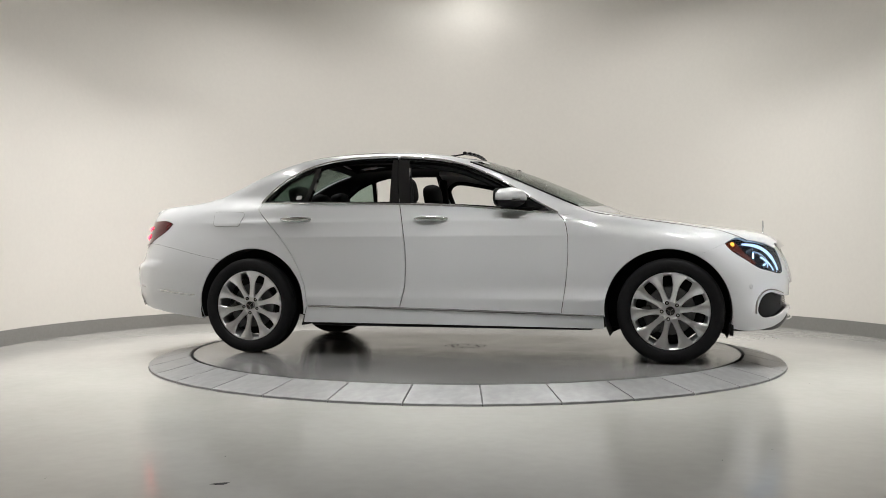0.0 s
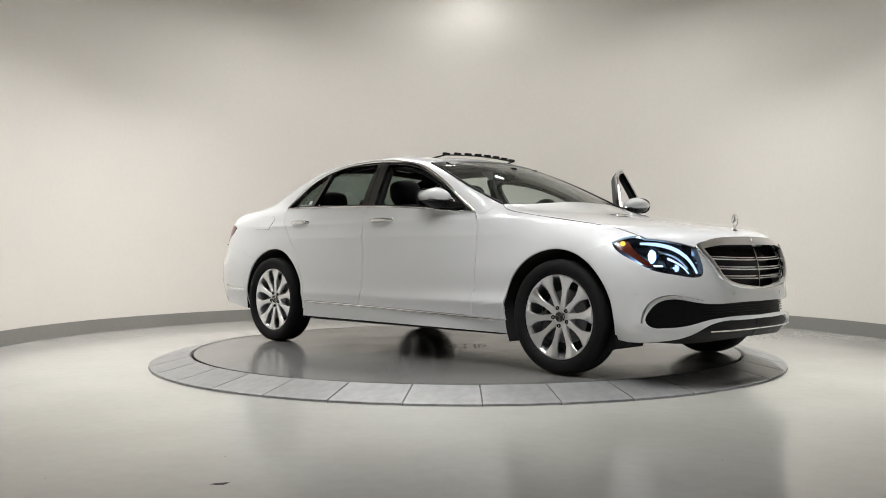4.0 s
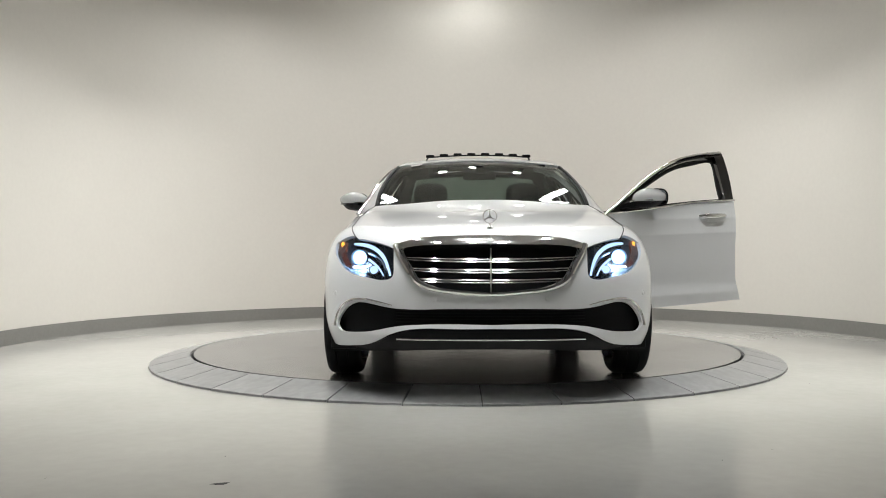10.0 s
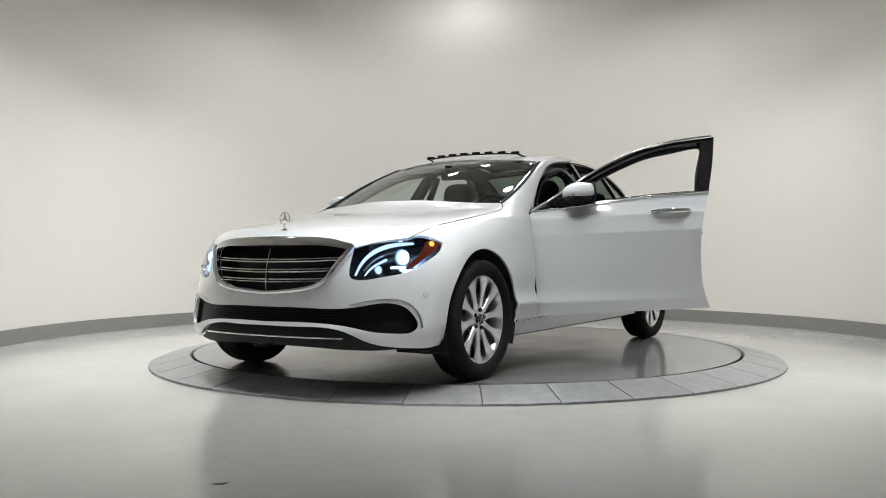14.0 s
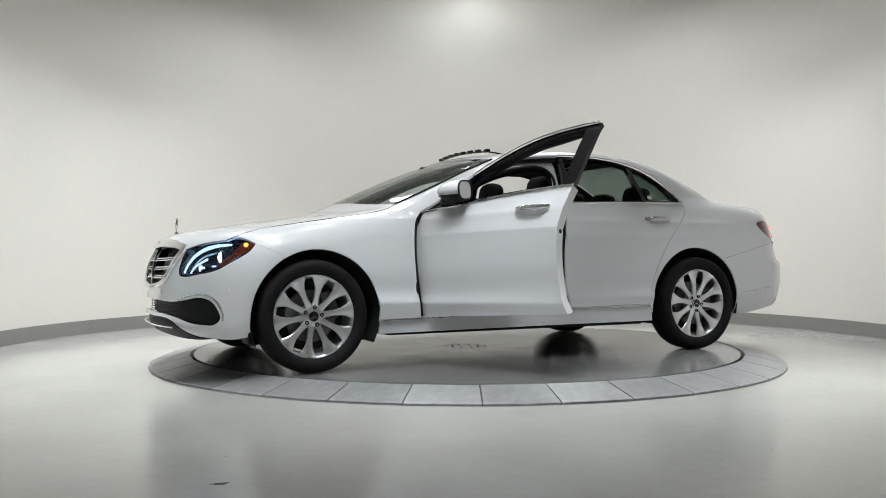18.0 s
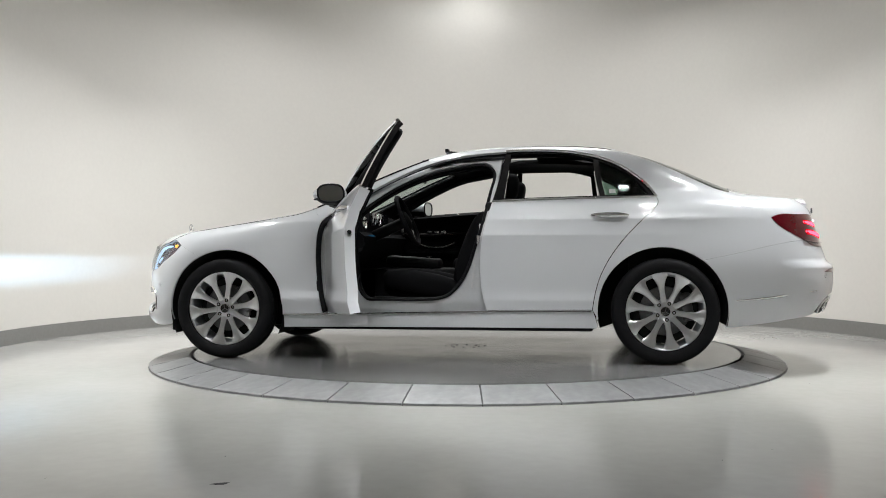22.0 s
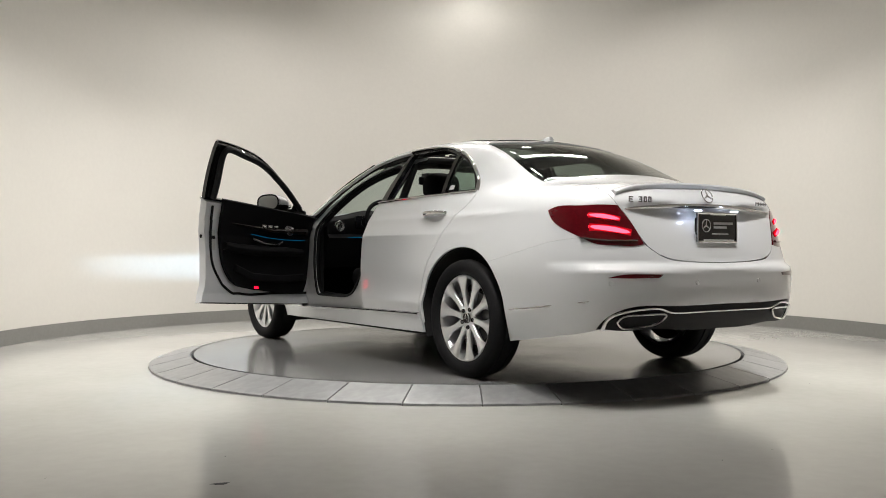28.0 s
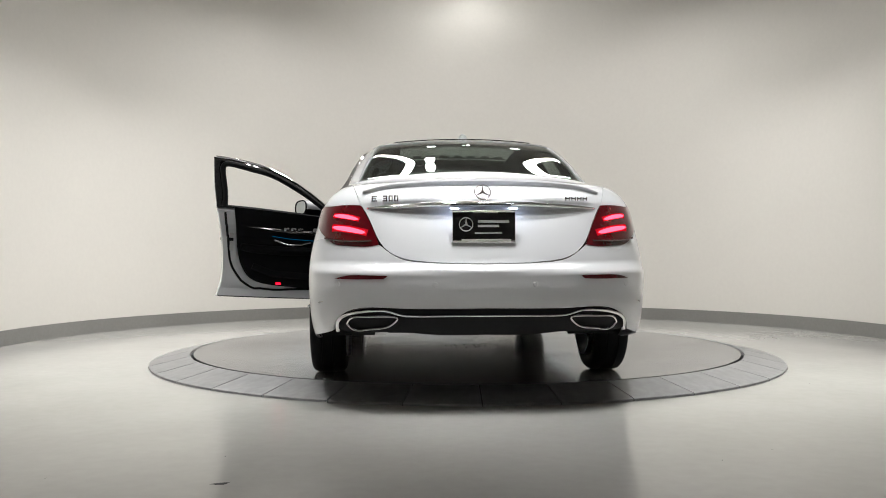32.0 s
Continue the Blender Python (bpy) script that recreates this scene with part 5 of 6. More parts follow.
def build_sides():
    for s in (1, -1):
        m = (lambda g: g) if s == 1 else flip
        k = np.array([1, s, 1])
        for x, door in ((-0.118, DOORS[s]), (-1.123, DOORS[2 * s])):
            z = 0.936 if x > -0.5 else 0.944
            part("door_handle", handle_bm(np.array(S(x, z)), s), CHROME, door, "bowed chrome door handle")
            cup = [S(x + 0.118 * math.cos(a), z - 0.004 + 0.034 * math.sin(a)) for a in np.linspace(0, 2 * math.pi, 28)[:-1]]
            panel("handle_recess", m(patch(chain(cup), SIDE, h=0.03, depth=-0.0015, thick=0.004, gap=0)), PAINT, door, "white oval handle recess")
        # mirrors
        door = DOORS[s]
        bm = bmesh.new()
        bmesh.ops.create_uvsphere(bm, u_segments=28, v_segments=18, radius=1)
        for v in bm.verts:
            x, y, z = v.co
            w = 1 - 0.28 * max(0, y)            # tapers outwards
            v.co = Vector((x * (0.112 if x > 0 else 0.1116), y * 0.104, z * 0.068 * w + 0.008 * y))
            if x < -0.35:
                v.co.x = -0.35 * 0.18 * 0.62 * 1.8
        bmesh.ops.transform(bm, matrix=Matrix.Translation((0.435, 0.893 * s, 1.083)) @ Matrix.Diagonal((1, s, 1, 1)) @ pose(0, 0, 0, 0, 0, 12), verts=bm.verts)
        upper, lowerm = bm, bm.copy()
        bmesh.ops.bisect_plane(upper, geom=upper.verts[:] + upper.edges[:] + upper.faces[:], plane_co=(0, 0, 1.064), plane_no=(0, 0, 1), clear_inner=True)
        bmesh.ops.bisect_plane(lowerm, geom=lowerm.verts[:] + lowerm.edges[:] + lowerm.faces[:], plane_co=(0, 0, 1.0635), plane_no=(0, 0, 1), clear_outer=True)
        part("mirror_cap", upper, PAINT, door, "white mirror housing")
        part("mirror_base", lowerm, BLACK_PLASTIC, door, "black lower half of the mirror")
        bm = bmesh.new()
        line = [(0.435 + 0.085 * math.cos(a) + 0.016, (0.883 + 0.100 * math.sin(a)) * s, 1.070 + 0.004 * math.sin(a)) for a in np.linspace(-0.9, 1.45, 18)]
        tube(bm, line, 0.009, 8, flat=0.6)
        part("mirror_indicator", bm, CHROME, door, "bright indicator strip on the mirror")
        bm = bmesh.new()
        tube(bm, [(x + 0.001, y + 0.001 * s, z - 0.013) for x, y, z in line], 0.009, 8, flat=0.6)
        part("indicator_edge", bm, BLACK_GLOSS, door, "gloss black edge under the indicator")
        bm = bmesh.new()
        q = Matrix.Translation((0.358, 0.893 * s, 1.085)) @ pose(0, 0, 0, 0, 0, 12 * s)
        ring = [(0, 0.088 * math.copysign(abs(math.cos(a)) ** 0.7, math.cos(a)), 0.057 * math.copysign(abs(math.sin(a)) ** 0.75, math.sin(a))) for a in np.linspace(0, 2 * math.pi, 40)[:-1]]
        bm.faces.new([bm.verts.new(q @ Vector(p)) for p in ring])
        part("mirror_glass", bm, MIRROR, door, "mirror glass")
        bm = bmesh.new()
        tube(bm, [q @ Vector(p) for p in ring], 0.006, 6, closed=True)
        part("mirror_rim", bm, BLACK_PLASTIC, door)
        bm = bmesh.new()
        rows = []
        for x0, x1, y, z0, z1 in ((0.53, 0.66, 0.78, 1.0, 1.035), (0.49, 0.62, 0.83, 1.004, 1.04), (0.43, 0.55, 0.89, 1.02, 1.062)):
            rows.append([bm.verts.new((x, y * s, z)) for x, z in ((x0, z0), (x1, z0), (x1, z1), (x0, z1))])
        for a, b in zip(rows, rows[1:]):
            for i in range(4):
                bm.faces.new((a[i], a[(i + 1) % 4], b[(i + 1) % 4], b[i]))
        bm.faces.new(rows[0])
        bm.faces.new(rows[-1][::-1])
        bmesh.ops.bevel(bm, geom=bm.edges[:], offset=0.006, segments=2, affect="EDGES")
        part("mirror_arm", bm, BLACK_PLASTIC, door, "black mirror arm")
        tri = chain(curve([S(0.735, 0.982), S(0.6, 1.055), S(0.53, 1.10)]), curve([S(0.53, 1.10), S(0.52, 1.005)]), curve([S(0.52, 1.005), S(0.735, 0.98)]))
        panel("mirror_corner", m(patch(tri, SIDE, depth=-0.001, thick=0.03, gap=0.003)), BLACK_GLOSS, door, "gloss black corner cover")
        # wheel arch liners
        for cx, cz, r in (A_F, A_R):
            bm = bmesh.new()
            a0 = [(cx + (r + dr) * math.cos(radians(a)), cz + (r + dr) * math.sin(radians(a))) for dr in (-0.001,) for a in np.linspace(-25 if cx > 0 else -20, 205 if cx > 0 else 193, 40)]
            wall = [[bm.verts.new((x, y * s, z)) for x, z in a0] for y in (0.895, 0.86, 0.55)]
            cen = bm.verts.new((cx, 0.55 * s, cz))
            for a, b in zip(wall, wall[1:]):
                for i in range(len(a0) - 1):
                    bm.faces.new((a[i], a[i + 1], b[i + 1], b[i]))
            for i in range(len(a0) - 1):
                bm.faces.new((wall[-1][i], wall[-1][i + 1], cen))
            part("wheel_arch_liner", bm, CARPET, SEDAN, "black wheel arch liner")
            lip = [arc(cx, cz, r + 0.002, a, a, 1)[0] for a in np.linspace(-16 if cx > 0 else -8, 186 if cx > 0 else 194, 50)]
            rod("arch_lip", lift(lip, -0.006), 0.006, PAINT, SEDAN, "", s < 0)
        # fuel flap outline on the right side only
    flap = [(cx + 0.028 * math.cos(radians(a)), cz + 0.028 * math.sin(radians(a))) for cx, cz, a0 in ((-1.57, 0.985, 0), (-1.757, 0.990, 90), (-1.75, 0.938, 180), (-1.585, 0.936, 270)) for a in np.linspace(a0, a0 + 90, 5)]
    flap = [S(x, z) for x, z in flap]
    loop = chain(*(curve([a, b], 0.02) for a, b in zip(flap, flap[1:] + flap[:1])))
    panel("fuel_flap", flip(patch(loop, SIDE, h=0.03, depth=-0.0022, thick=0.004, gap=0.0)), PAINT, SEDAN, "white fuel flap")
    rod("flap_gap", lift(loop, 0.0002), 0.0016, SEAL, SEDAN, "thin dark gap round the fuel flap", True, closed=True, sides=5)
    # undertray
    bm = bmesh.new()
    box(bm, 0.98, 2.08, -0.56, 0.56, 0.2, 0.78, 0.02)
    box(bm, -1.02, 0.98, -0.84, 0.84, 0.2, 0.27, 0.02)
    box(bm, -1.75, -1.02, -0.5, 0.5, 0.25, 0.80, 0.03)
    box(bm, -2.40, -1.75, -0.5, 0.5, 0.36, 0.80, 0.03)
    box(bm, 1.82, 1.96, -0.68, 0.68, 0.2, 0.3, 0.02)
    box(bm, -2.28, -1.90, -0.66, 0.66, 0.34, 0.42, 0.02)
    part("undertray", bm, BLACK_PLASTIC, SEDAN, "black undertray")
    for s in (1, -1):
        for x in (1.845,):
            bm = bmesh.new()
            box(bm, x - 0.012, x + 0.012, s * 0.80 - 0.07, s * 0.80 + 0.07, 0.185, 0.26, 0.006)
            part("air_flap", bm, BLACK_PLASTIC, SEDAN)
    # ---- open driver's door
    hinge = Vector((0.805, 0.828, 0.6))
    DOORS[1].matrix_basis = Matrix.Translation(hinge + Vector((-0.0945, -0.0409, -0.0038))) @ pose(0, 0, 0, -3.45, 2.14, -66.55) @ Matrix.Translation(-hinge)
    door = DOORS[1]

    def inn(x, z, d):
        return tuple(sunk(S(x, z), d))
    for s, door in ((1, DOORS[1]), (-1, DOORS[-1])):
        m = (lambda g: g) if s == 1 else flip
        k = np.array([1, s, 1])
        card = chain(curve([S(0.70, 1.0), S(0.4, 1.02), S(0.0, 1.045), S(-0.235, 1.058)]), curve([S(-0.235, 1.058), S(-0.195, 0.9), S(-0.17, 0.7), S(-0.13, 0.57), S(-0.05, 0.48), S(0.05, 0.45), S(0.2, 0.435)]),
                     curve([S(0.2, 0.435), S(0.55, 0.42), S(0.66, 0.43)]), curve([S(0.66, 0.43), S(0.70, 0.55), S(0.72, 0.8), S(0.70, 1.0)]))
        panel("door_card", m(patch(card, SIDE, depth=0.062, thick=0.03, gap=0)), LEATHER, door, "black leather inner door panel")
        rod("door_seal", lift(chain(curve([S(0.735, 0.96), S(0.785, 0.85), S(0.785, 0.6), S(0.755, 0.395)]), curve([S(0.755, 0.395), S(0.3, 0.392), S(-0.02, 0.41), S(-0.14, 0.47)]), curve([S(-0.14, 0.47), S(-0.21, 0.57), S(-0.245, 0.75), S(-0.295, 1.03)])), -0.064), 0.009, SEAL, door, "black rubber door seal", s < 0)
        rod("door_lower_seal", lift(curve([S(0.755, 0.324), S(0.3, 0.332), S(-0.1, 0.340), S(-0.31, 0.346)]), -0.03), 0.010, SEAL, door, "black rubber strip under the door", s < 0)
        plate = bmesh.new()
        q = np.array(inn(-0.222, 0.80, 0.066)) * k
        box(plate, q[0] - 0.016, q[0] + 0.016, q[1] - 0.004, q[1] + 0.004, q[2] - 0.095, q[2] + 0.10, 0.003)
        plate = part("latch_plate", plate, GREY_PRINT, door, "pale metal latch plate")
        hook = bmesh.new()
        box(hook, q[0] - 0.026, q[0] + 0.014, q[1] - 0.007, q[1] + 0.007, q[2] - 0.018, q[2] + 0.006, 0.003)
        part("latch", hook, BLACK_PLASTIC, plate, "black door latch")
        bm = bmesh.new()
        tube(bm, [np.array(inn(x, z, 0.105)) * k for x, z in ((0.62, 0.72), (0.45, 0.72), (0.2, 0.715), (-0.05, 0.725), (-0.16, 0.74))], lambda t: 0.035 + 0.012 * math.sin(math.pi * t), 10, flat=0.8)
        part("armrest", bm, LEATHER, door, "black leather armrest")
        bm = bmesh.new()
        tube(bm, [np.array(inn(x, z, 0.094)) * k for x, z in ((0.66, 0.895), (0.5, 0.89), (0.3, 0.89), (0.1, 0.905), (-0.1, 0.945))], lambda t: 0.034 - 0.028 * t, 8, flat=1.0)
        part("wood_trim", bm, WOOD, door, "dark glossy wood trim")
        bm = bmesh.new()
        tube(bm, [np.array(inn(x, z, 0.106)) * k for x, z in ((0.66, 0.835), (0.45, 0.835), (0.25, 0.845), (0.1, 0.862))], 0.0022, 6)
        if s == 1:
            part("ambient_strip", bm, LAMP_BLUE, door, "thin blue glowing strip")
        else:
            bm.free()
        bm = bmesh.new()
        tube(bm, [np.array(inn(x, z, d)) * k for x, z, d in ((0.42, 0.79, 0.10), (0.34, 0.765, 0.125), (0.22, 0.765, 0.125), (0.12, 0.80, 0.10))], 0.011, 8)
        part("inner_handle", bm, DARK_CHROME, door, "satin inner door handle")
        part("speaker", round_bm(np.array(inn(0.48, 0.938, 0.10)) * k, (0, -s, 0.1), [(0.0, 0.012), (0.04, 0.012), (0.046, 0.008), (0.05, 0.0)], 24), SATIN, door, "round metal loudspeaker cover")
        rod("frame_lining", lift(curve([S(0.56, 1.06), S(0.40, 1.163), S(0.2, 1.263), S(0.0, 1.337), S(-0.2, 1.372), S(-0.345, 1.383), S(-0.325, 1.22), S(-0.30, 1.07)]), -0.05), 0.022, BLACK_PLASTIC, door, "black lining of the window frame", s < 0)
        bm = bmesh.new()
        for i, x in enumerate((0.33, 0.27, 0.21)):
            p = np.array(inn(x, 0.948, 0.105)) * k
            box(bm, p[0] - 0.022, p[0] + 0.022, p[1] - 0.006, p[1] + 0.006, p[2] - 0.008 - 0.006 * i, p[2] + 0.010, 0.004)
        part("seat_switch", bm, SATIN, door, "satin seat switches")
        bm = bmesh.new()
        p = np.array(inn(0.16, 0.455, 0.094)) * k
        box(bm, p[0] - 0.02, p[0] + 0.02, p[1] - 0.004, p[1] + 0.004, p[2] - 0.009, p[2] + 0.009, 0.003)
        part("door_light", bm, LAMP_DOOR, door, "small red door light")
        bm = bmesh.new()
        tube(bm, [np.array(inn(x, z, 0.11)) * k for x, z in ((0.64, 0.52), (0.4, 0.505), (0.1, 0.52), (-0.06, 0.58))], 0.018, 8, flat=1.6)
        part("door_pocket", bm, LEATHER, door, "black door pocket rim")
        for z in (1.0, 0.80):
            bm = bmesh.new()
            q = np.array(tuple(S(-0.318 if z > 0.9 else -0.296, z))) * k
            n = np.array([-1, 0, 0])
            lathe(bm, [(0.0, 0.002), (0.011, 0.002), (0.013, 0.0)], 14, Matrix.Translation(Vector((q[0] - 0.003, q[1] - 0.028 * s, q[2]))) @ pose(0, 0, 0, 0, -90, 0))
            part("edge_plug", bm, BLACK_PLASTIC, door)
    # ---- white frame round the open doorway, on the left side
    top = [q for q in dlo_line if q[0] > -0.415]
    outer = chain(top[::-1], seam_f, sill_f[::-1], seam_b[::-1], curve([S(-0.36, 1.053), S(-0.385, 1.2), S(-0.412, 1.40)]))
    hole_pts = [(0.56, 1.0), (0.42, 1.105), (0.22, 1.225), (0.0, 1.30), (-0.18, 1.335), (-0.31, 1.335), (-0.36, 1.29), (-0.355, 1.2), (-0.325, 1.05), (-0.28, 0.85), (-0.225, 0.66), (-0.16, 0.52),
                (-0.07, 0.44), (0.05, 0.415), (0.3, 0.405), (0.46, 0.415), (0.525, 0.47), (0.55, 0.6), (0.565, 0.8), (0.575, 0.93)]
    hp = [S(x, z) for x, z in hole_pts]
    hole = chain(curve(hp + hp[:1]))
    frame = panel("door_frame", patch(outer, SIDE, depth=0.05, thick=0.03, gap=-0.004, holes=[hole]), PAINT_SHADED, SEDAN, "white painted frame of the open doorway")
    rod("frame_seal", lift(hole, -0.05), 0.010, SEAL, frame, "black rubber seal round the doorway", closed=True)
    rod("frame_seal", lift(hole, -0.08), 0.018, LEATHER, frame, "", closed=True)
    rod("edge_seal_shade", lift(curve([S(-0.372, 1.06), S(-0.33, 0.9), S(-0.303, 0.745), S(-0.299, 0.6), S(-0.308, 0.47), S(-0.335, 0.36)]), -0.04), 0.008, SEAL, frame)
    # Dark rod stands in for the shaded gap between open door and fender.
    rod("door_edge_gap", lift(seam_f, -0.004), 0.0065, SEAL, DOORS[1])
    # Thick dark rod darkens the hinge gap, where shade falls.
    rod("edge_seal_shade", lift(seam_f, -0.034), 0.027, SEAL, frame, "dark strip for the shaded hinge gap behind the front wing")
    bm = bmesh.new()
    p = inn(-0.275, 0.80, 0.045)
    box(bm, p[0] - 0.01, p[0] + 0.012, p[1] - 0.02, p[1] + 0.012, p[2] - 0.03, p[2] + 0.03, 0.005)
    part("door_striker", bm, SATIN, frame, "metal door striker")
    for z in (0.50, 0.56, 0.62, 0.72, 0.90):
        bm = bmesh.new()
        p = inn(-0.235 - 0.12 * (z - 0.5), z, 0.05)
        box(bm, p[0] - 0.006, p[0] + 0.006, p[1] - 0.002, p[1] + 0.003, p[2] - 0.02, p[2] + 0.02)
        part("pillar_sticker", bm, GREY_PRINT, frame, "pale sticker on the door pillar")
    bm = bmesh.new()
    box(bm, 0.0, 0.5, 0.80, 0.845, 0.376, 0.402, 0.004)
    part("sill_plate", bm, BLACK_PLASTIC, frame, "black sill plate")


build_sides()


# ---------------------------------------------------------------- interior
def puff(name, c, size, parent, material, m=None, power=4.0, label=""):
    """A stuffed block: a rounded box of the given half sizes."""
    bm = bmesh.new()
    bmesh.ops.create_uvsphere(bm, u_segments=24, v_segments=14, radius=1)
    for v in bm.verts:
        d = sum(abs(q) ** power for q in v.co) ** (1 / power)
        v.co = Vector([q / d * h for q, h in zip(v.co, size)])
    mm = Matrix.Translation(c) @ (m if m is not None else Matrix.Identity(4))
    bmesh.ops.transform(bm, matrix=mm, verts=bm.verts)
    return part(name, bm, material, parent, label)


def build_inside():
    # floor, dashboard
    bm = bmesh.new()
    box(bm, -1.0, 0.95, -0.80, 0.80, 0.262, 0.285, 0.005)
    part("car_floor", bm, CARPET, SEDAN, "black carpeted floor")
    dash = bmesh.new()
    rows = []
    for y in np.linspace(-0.76, 0.76, 25):
        e = 0.05 * (abs(y) / 0.76) ** 3
        hood = 0.03 * math.exp(-((y - 0.37) / 0.16) ** 2)
        rows.append([dash.verts.new((x, y, z)) for x, z in ((1.0, 0.98 - e), (0.80, 1.02 - e), (0.66, 1.03 - e + hood), (0.585, 1.0 - e + hood * 0.6), (0.56, 0.95 - e), (0.56, 0.86), (0.52, 0.83), (0.55, 0.72), (0.62, 0.60), (0.95, 0.55))])
    for a, b in zip(rows, rows[1:]):
        for i in range(9):
            dash.faces.new((a[i], a[i + 1], b[i + 1], b[i]))
    dash.faces.new(rows[0][::-1])
    dash.faces.new(rows[-1])
    dashboard = part("dashboard", dash, LEATHER, SEDAN, "black leather dashboard")
    SCREEN = principled("dark_screen", (0.01, 0.012, 0.016), 0.12, coat=0.4, grain=0.2, scale=20)
    bm = bmesh.new()
    box(bm, 0.525, 0.54, -0.05, 0.53, 0.905, 1.005, 0.006)
    part("screen", bm, SCREEN, dashboard, "wide dark instrument screen")
    for y in (0.30, 0.44):
        part("dial", round_bm((0.523, y, 0.955), (-1, 0, 0), [(0.040, 0.0), (0.041, 0.004), (0.045, 0.004), (0.046, 0.0)], 32), SATIN, dashboard, "round dial ring")
    for y in (0.66, 0.10, 0.0, -0.10, -0.66):
        part("air_vent", round_bm((0.545, y, 0.865 if abs(y) < 0.3 else 0.92), (-1, 0, 0), [(0.0, 0.0), (0.02, 0.004), (0.028, 0.0), (0.036, 0.012), (0.042, 0.012), (0.046, 0.0)], 28), SATIN, dashboard, "round silver air vent")
    bm = bmesh.new()
    tube(bm, [(0.545, 0.70, 0.832), (0.53, 0.60, 0.834), (0.517, 0.48, 0.835)], 0.0035, 6)
    part("ambient_strip", bm, LAMP_BLUE, dashboard, "thin blue glowing strip")
    bm = bmesh.new()
    box(bm, -0.25, 0.60, -0.13, 0.13, 0.27, 0.60, 0.03)
    box(bm, 0.15, 0.56, -0.11, 0.11, 0.58, 0.66, 0.03, m=pose(0, 0, 0, 0, -4, 0))
    console = part("centre_console", bm, BLACK_PLASTIC, SEDAN, "black centre console")
    part("control_knob", round_bm((0.20, 0.0, 0.66), (0, 0, 1), [(0.0, 0.03), (0.022, 0.03), (0.026, 0.02), (0.026, 0.0)], 24), SATIN, console, "silver control knob")
    puff("centre_armrest", (-0.14, 0, 0.63), (0.15, 0.105, 0.05), console, LEATHER)
    # steering wheel
    q = Matrix.Translation((0.295, 0.37, 0.945)) @ pose(0, 0, 0, 0, -66, 0)
    bm = bmesh.new()
    tube(bm, [q @ Vector((0.182 * math.cos(a), 0.182 * math.sin(a), 0)) for a in np.linspace(0, 2 * math.pi, 49)[:-1]], 0.0165, 10, closed=True)
    wheel = part("steering_wheel", bm, LEATHER, SEDAN, "black leather steering wheel")
    bm = bmesh.new()
    lathe(bm, [(0.0, 0.02), (0.04, 0.018), (0.07, 0.006), (0.075, -0.02)], 28, q)
    part("wheel_boss", bm, LEATHER, wheel)
    for a in (90, -90, 180):
        bm = bmesh.new()
        box(bm, 0.06, 0.175, -0.022, 0.022, -0.008, 0.004, 0.006, m=q @ pose(0, 0, 0, 0, 0, a))
        part("wheel_spoke", bm, SATIN if a != 180 else BLACK_GLOSS, wheel)
    bm = bmesh.new()
    tube(bm, [q @ Vector((0, 0, -0.01)), q @ Vector((0, 0, -0.3))], 0.04, 12)
    part("steering_column", bm, BLACK_PLASTIC, wheel)
    # front seats
    for y in (0.37, -0.37):
        seat = puff("front_seat", (0.16, y, 0.46), (0.29, 0.25, 0.10), SEDAN, LEATHER, pose(0, 0, 0, 0, -9, 0), 4, "black leather front seat")
        for e in (0.22, -0.22):
            puff("side_bolster", (0.16, y + e, 0.50), (0.27, 0.055, 0.085), seat, LEATHER, pose(0, 0, 0, 0, -9, 0), 3)
        lean = pose(0, 0, 0, 0, -21, 0)
        puff("backrest", (-0.27, y, 0.76), (0.085, 0.245, 0.34), seat, LEATHER, lean, 4)
        for e in (0.21, -0.21):
            puff("side_bolster", (-0.21, y + e, 0.74), (0.085, 0.055, 0.27), seat, LEATHER, lean, 3)
        puff("headrest", (-0.44, y, 1.175), (0.065, 0.135, 0.098), seat, LEATHER, pose(0, 0, 0, 0, -10, 0), 3.2)
        for e in (0.05, -0.05):
            bm = bmesh.new()
            tube(bm, [(-0.42, y + e, 1.12), (-0.395, y + e, 1.02)], 0.006, 8)
            part("headrest_post", bm, BLACK_PLASTIC, seat)
        bm = bmesh.new()
        box(bm, -0.08, 0.38, y - 0.2, y + 0.2, 0.285, 0.40, 0.03)
        part("seat_base", bm, BLACK_PLASTIC, seat)
    bench = puff("rear_bench", (-0.80, 0, 0.47), (0.30, 0.70, 0.12), SEDAN, LEATHER, pose(0, 0, 0, 0, -8, 0), 6, "black leather rear bench")
    for y, w in ((0.43, 0.27), (-0.43, 0.27), (0, 0.18)):
        puff("backrest", (-1.13, y, 0.80), (0.10, w, 0.32), bench, LEATHER, pose(0, 0, 0, 0, -24, 0), 5)
        puff("headrest", (-1.275, y, 1.145 if y else 1.11), (0.06, 0.13, 0.075), bench, LEATHER, pose(0, 0, 0, 0, -14, 0), 3.2)
    bm = bmesh.new()
    box(bm, -1.86, -1.22, -0.66, 0.66, 1.03, 1.055, 0.01)
    part("rear_shelf", bm, CARPET, SEDAN, "black rear shelf")
    for s in (1, -1):
        card = chain(curve([S(-0.44, 1.05), S(-1.38, 1.065)]), curve([S(-1.38, 1.065), S(-1.15, 0.8), S(-1.05, 0.6), S(-1.0, 0.42)]), curve([S(-1.0, 0.42), S(-0.36, 0.41)]), curve([S(-0.36, 0.41), S(-0.36, 0.75), S(-0.44, 1.05)]))
        m = (lambda g: g) if s == 1 else flip
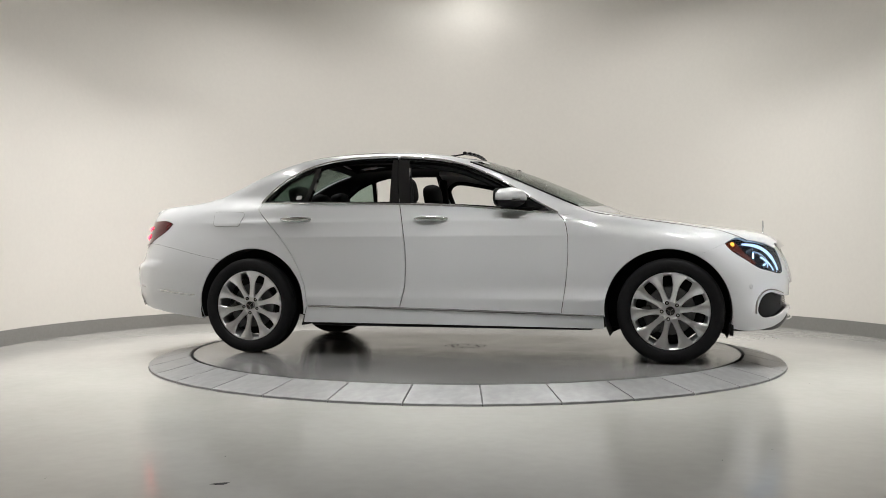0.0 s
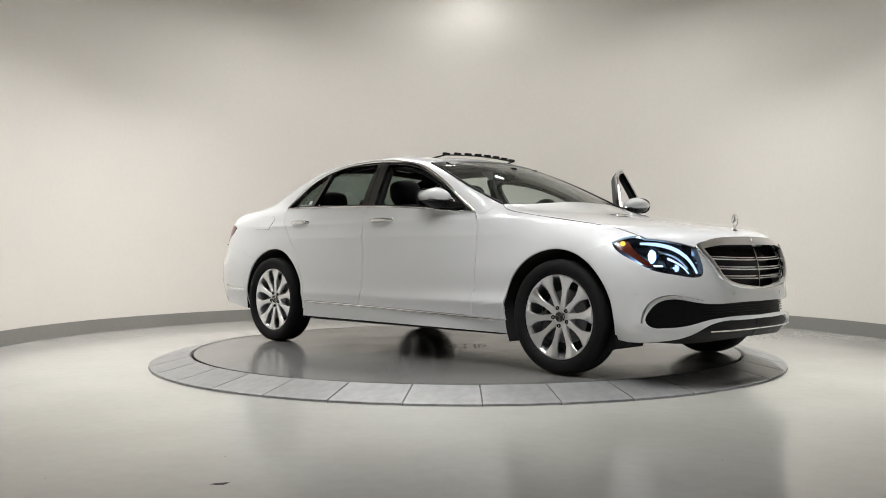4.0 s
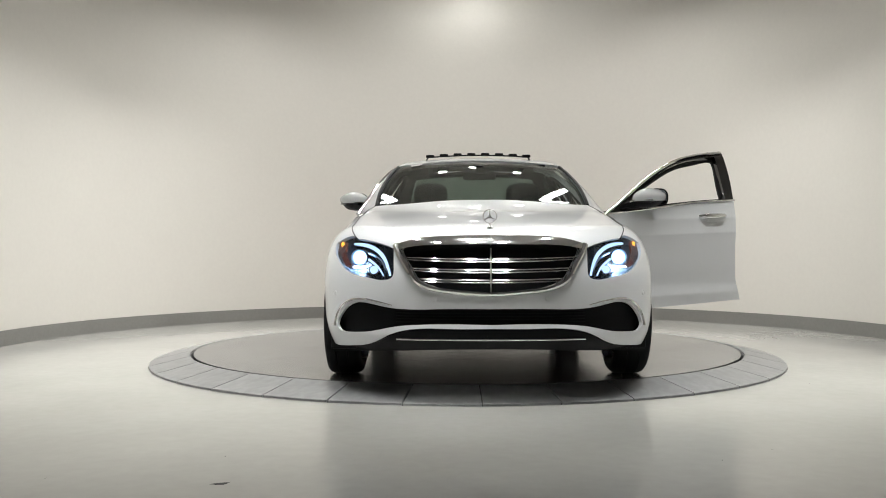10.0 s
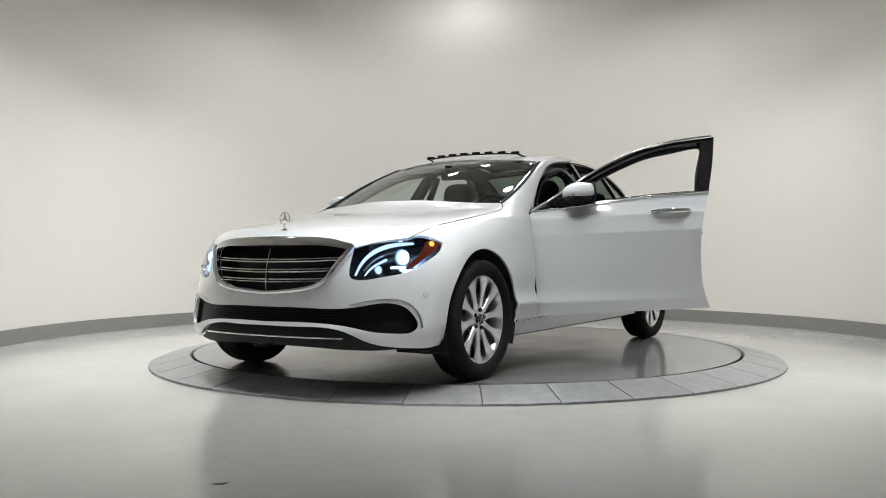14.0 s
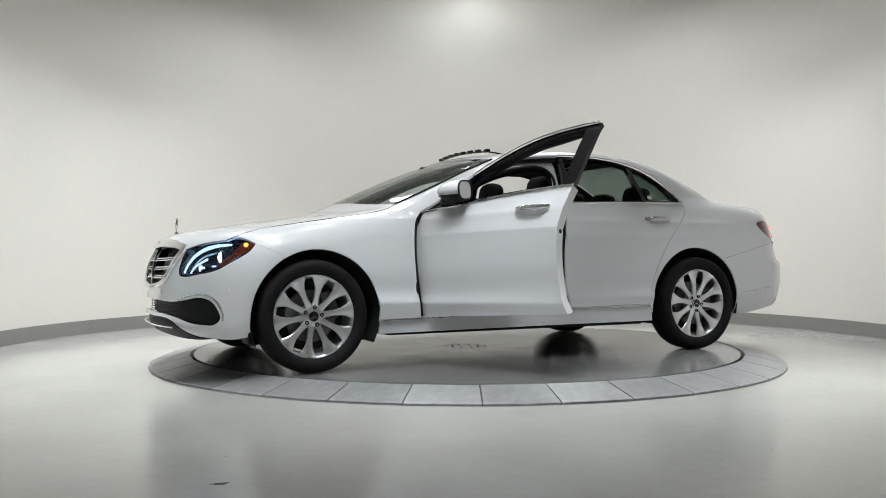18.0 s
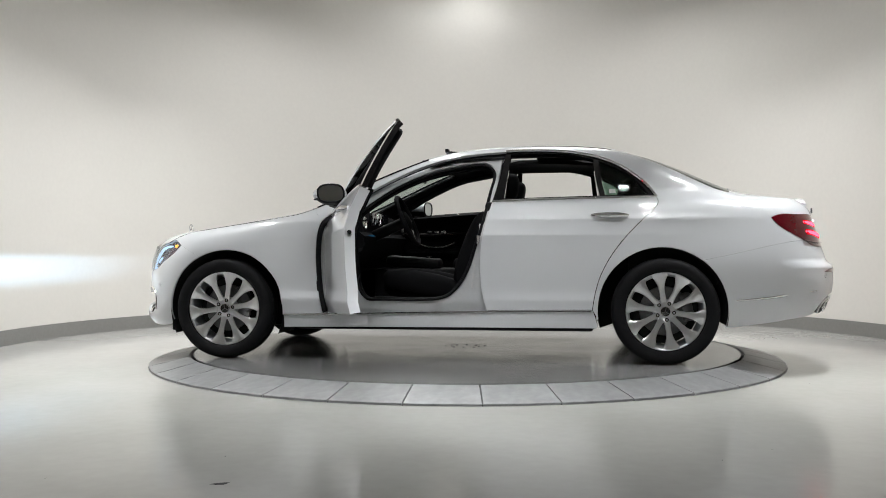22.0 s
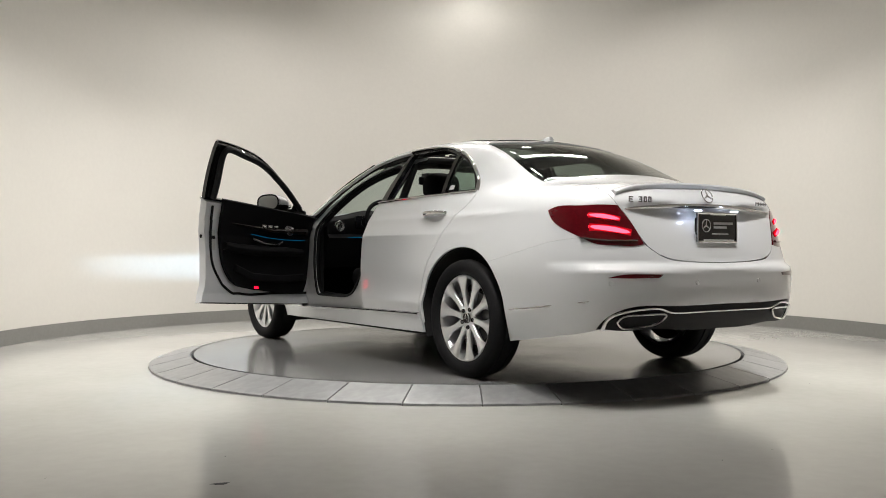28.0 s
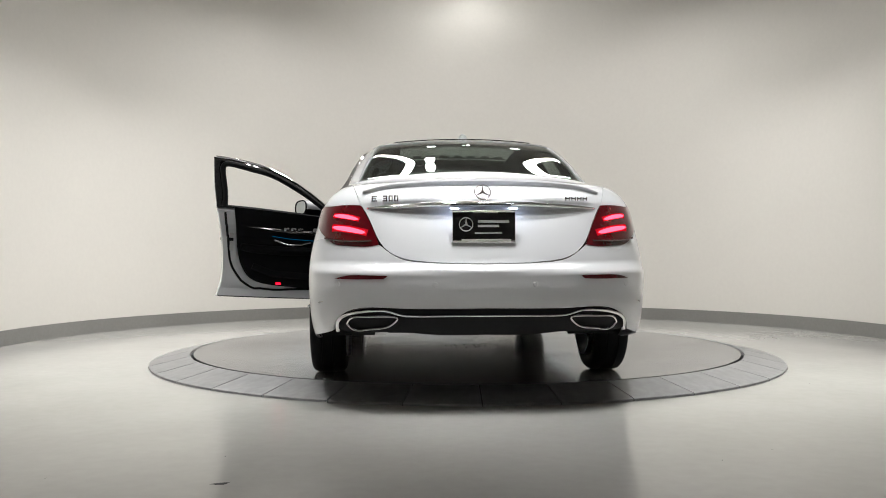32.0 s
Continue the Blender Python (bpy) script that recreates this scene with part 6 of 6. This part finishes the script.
        panel("door_card", m(patch(card, SIDE, depth=0.03, thick=0.06, gap=0, h=0.08)), LEATHER, DOORS[2 * s], "black inner door panel")
        bm = bmesh.new()
        box(bm, -0.42, -0.31, s * 0.775 - 0.025, s * 0.775 + 0.025, 0.3, 1.05, 0.02)
        box(bm, -0.44, -0.37, s * 0.70 - 0.02, s * 0.70 + 0.02, 1.0, 1.36, 0.02, m=Matrix.Translation((0, s * 0.70, 1.0)) @ pose(0, 0, 0, 23 * s, 0, 0) @ Matrix.Translation((0, -s * 0.70, -1.0)))
        part("pillar", bm, BLACK_PLASTIC, SEDAN, "dark middle roof pillar")
        bm = bmesh.new()
        box(bm, -2.1, -1.25, s * 0.66 - 0.03, s * 0.66 + 0.03, 0.5, 1.06, 0.02)
        part("side_trim", bm, CARPET, SEDAN)
        bm = bmesh.new()
        box(bm, 0.6, 1.0, s * 0.78 - 0.02, s * 0.78 + 0.02, 0.3, 0.95, 0.02)
        part("side_trim", bm, CARPET, SEDAN)
    # inner mirror
    bm = bmesh.new()
    box(bm, 0.235, 0.262, -0.12, 0.12, 1.245, 1.31, 0.014, m=None)
    mirror = part("inner_mirror", bm, BLACK_PLASTIC, SEDAN, "black rear-view mirror under the roof")
    bm = bmesh.new()
    box(bm, 0.26, 0.36, -0.03, 0.03, 1.29, 1.345, 0.012)
    part("mirror_mount", bm, BLACK_PLASTIC, mirror)
    bm = bmesh.new()
    box(bm, -0.01, 0.11, -0.11, 0.11, 1.365, 1.40, 0.01)
    console = part("roof_console", bm, LINER, SEDAN, "grey roof console with lamps")
    for s in (1, -1):
        bm = bmesh.new()
        box(bm, -0.02, 0.17, s * 0.32 - 0.17, s * 0.32 + 0.17, 1.352, 1.366, 0.005, m=Matrix.Translation((0.16, 0, 1.37)) @ pose(0, 0, 0, 0, 6, 0) @ Matrix.Translation((-0.16, 0, -1.37)))
        part("sun_visor", bm, LINER, SEDAN, "grey sun visor")
    # stickers in the glass
    st = chain(curve([T(0.16, -0.50 * -1), T(0.20, 0.50), T(0.20, 0.42)], 0.01), curve([T(0.20, 0.42), T(0.165, 0.42)], 0.01))
    panel("windscreen_sticker", flip(patch(st, (0.5, 0.1, 0.86), h=0.03, depth=-0.001, thick=0.002, gap=0)), GREY_PRINT, SEDAN, "pale sticker in the windscreen corner")


build_inside()


# ---------------------------------------------------------------- what moves
def motions():
    """The platform turns at rest speed and carries the car."""
    rows = []
    for t, a in TURN:
        rows.append((t, pose(0, 0, DISC_Z, 0, 0, a)))
    walk(DISC, rows)
    walk(SEDAN, [(t, m @ Matrix.Translation((*CAR_OFF, 0.0005))) for t, m in rows])


motions()
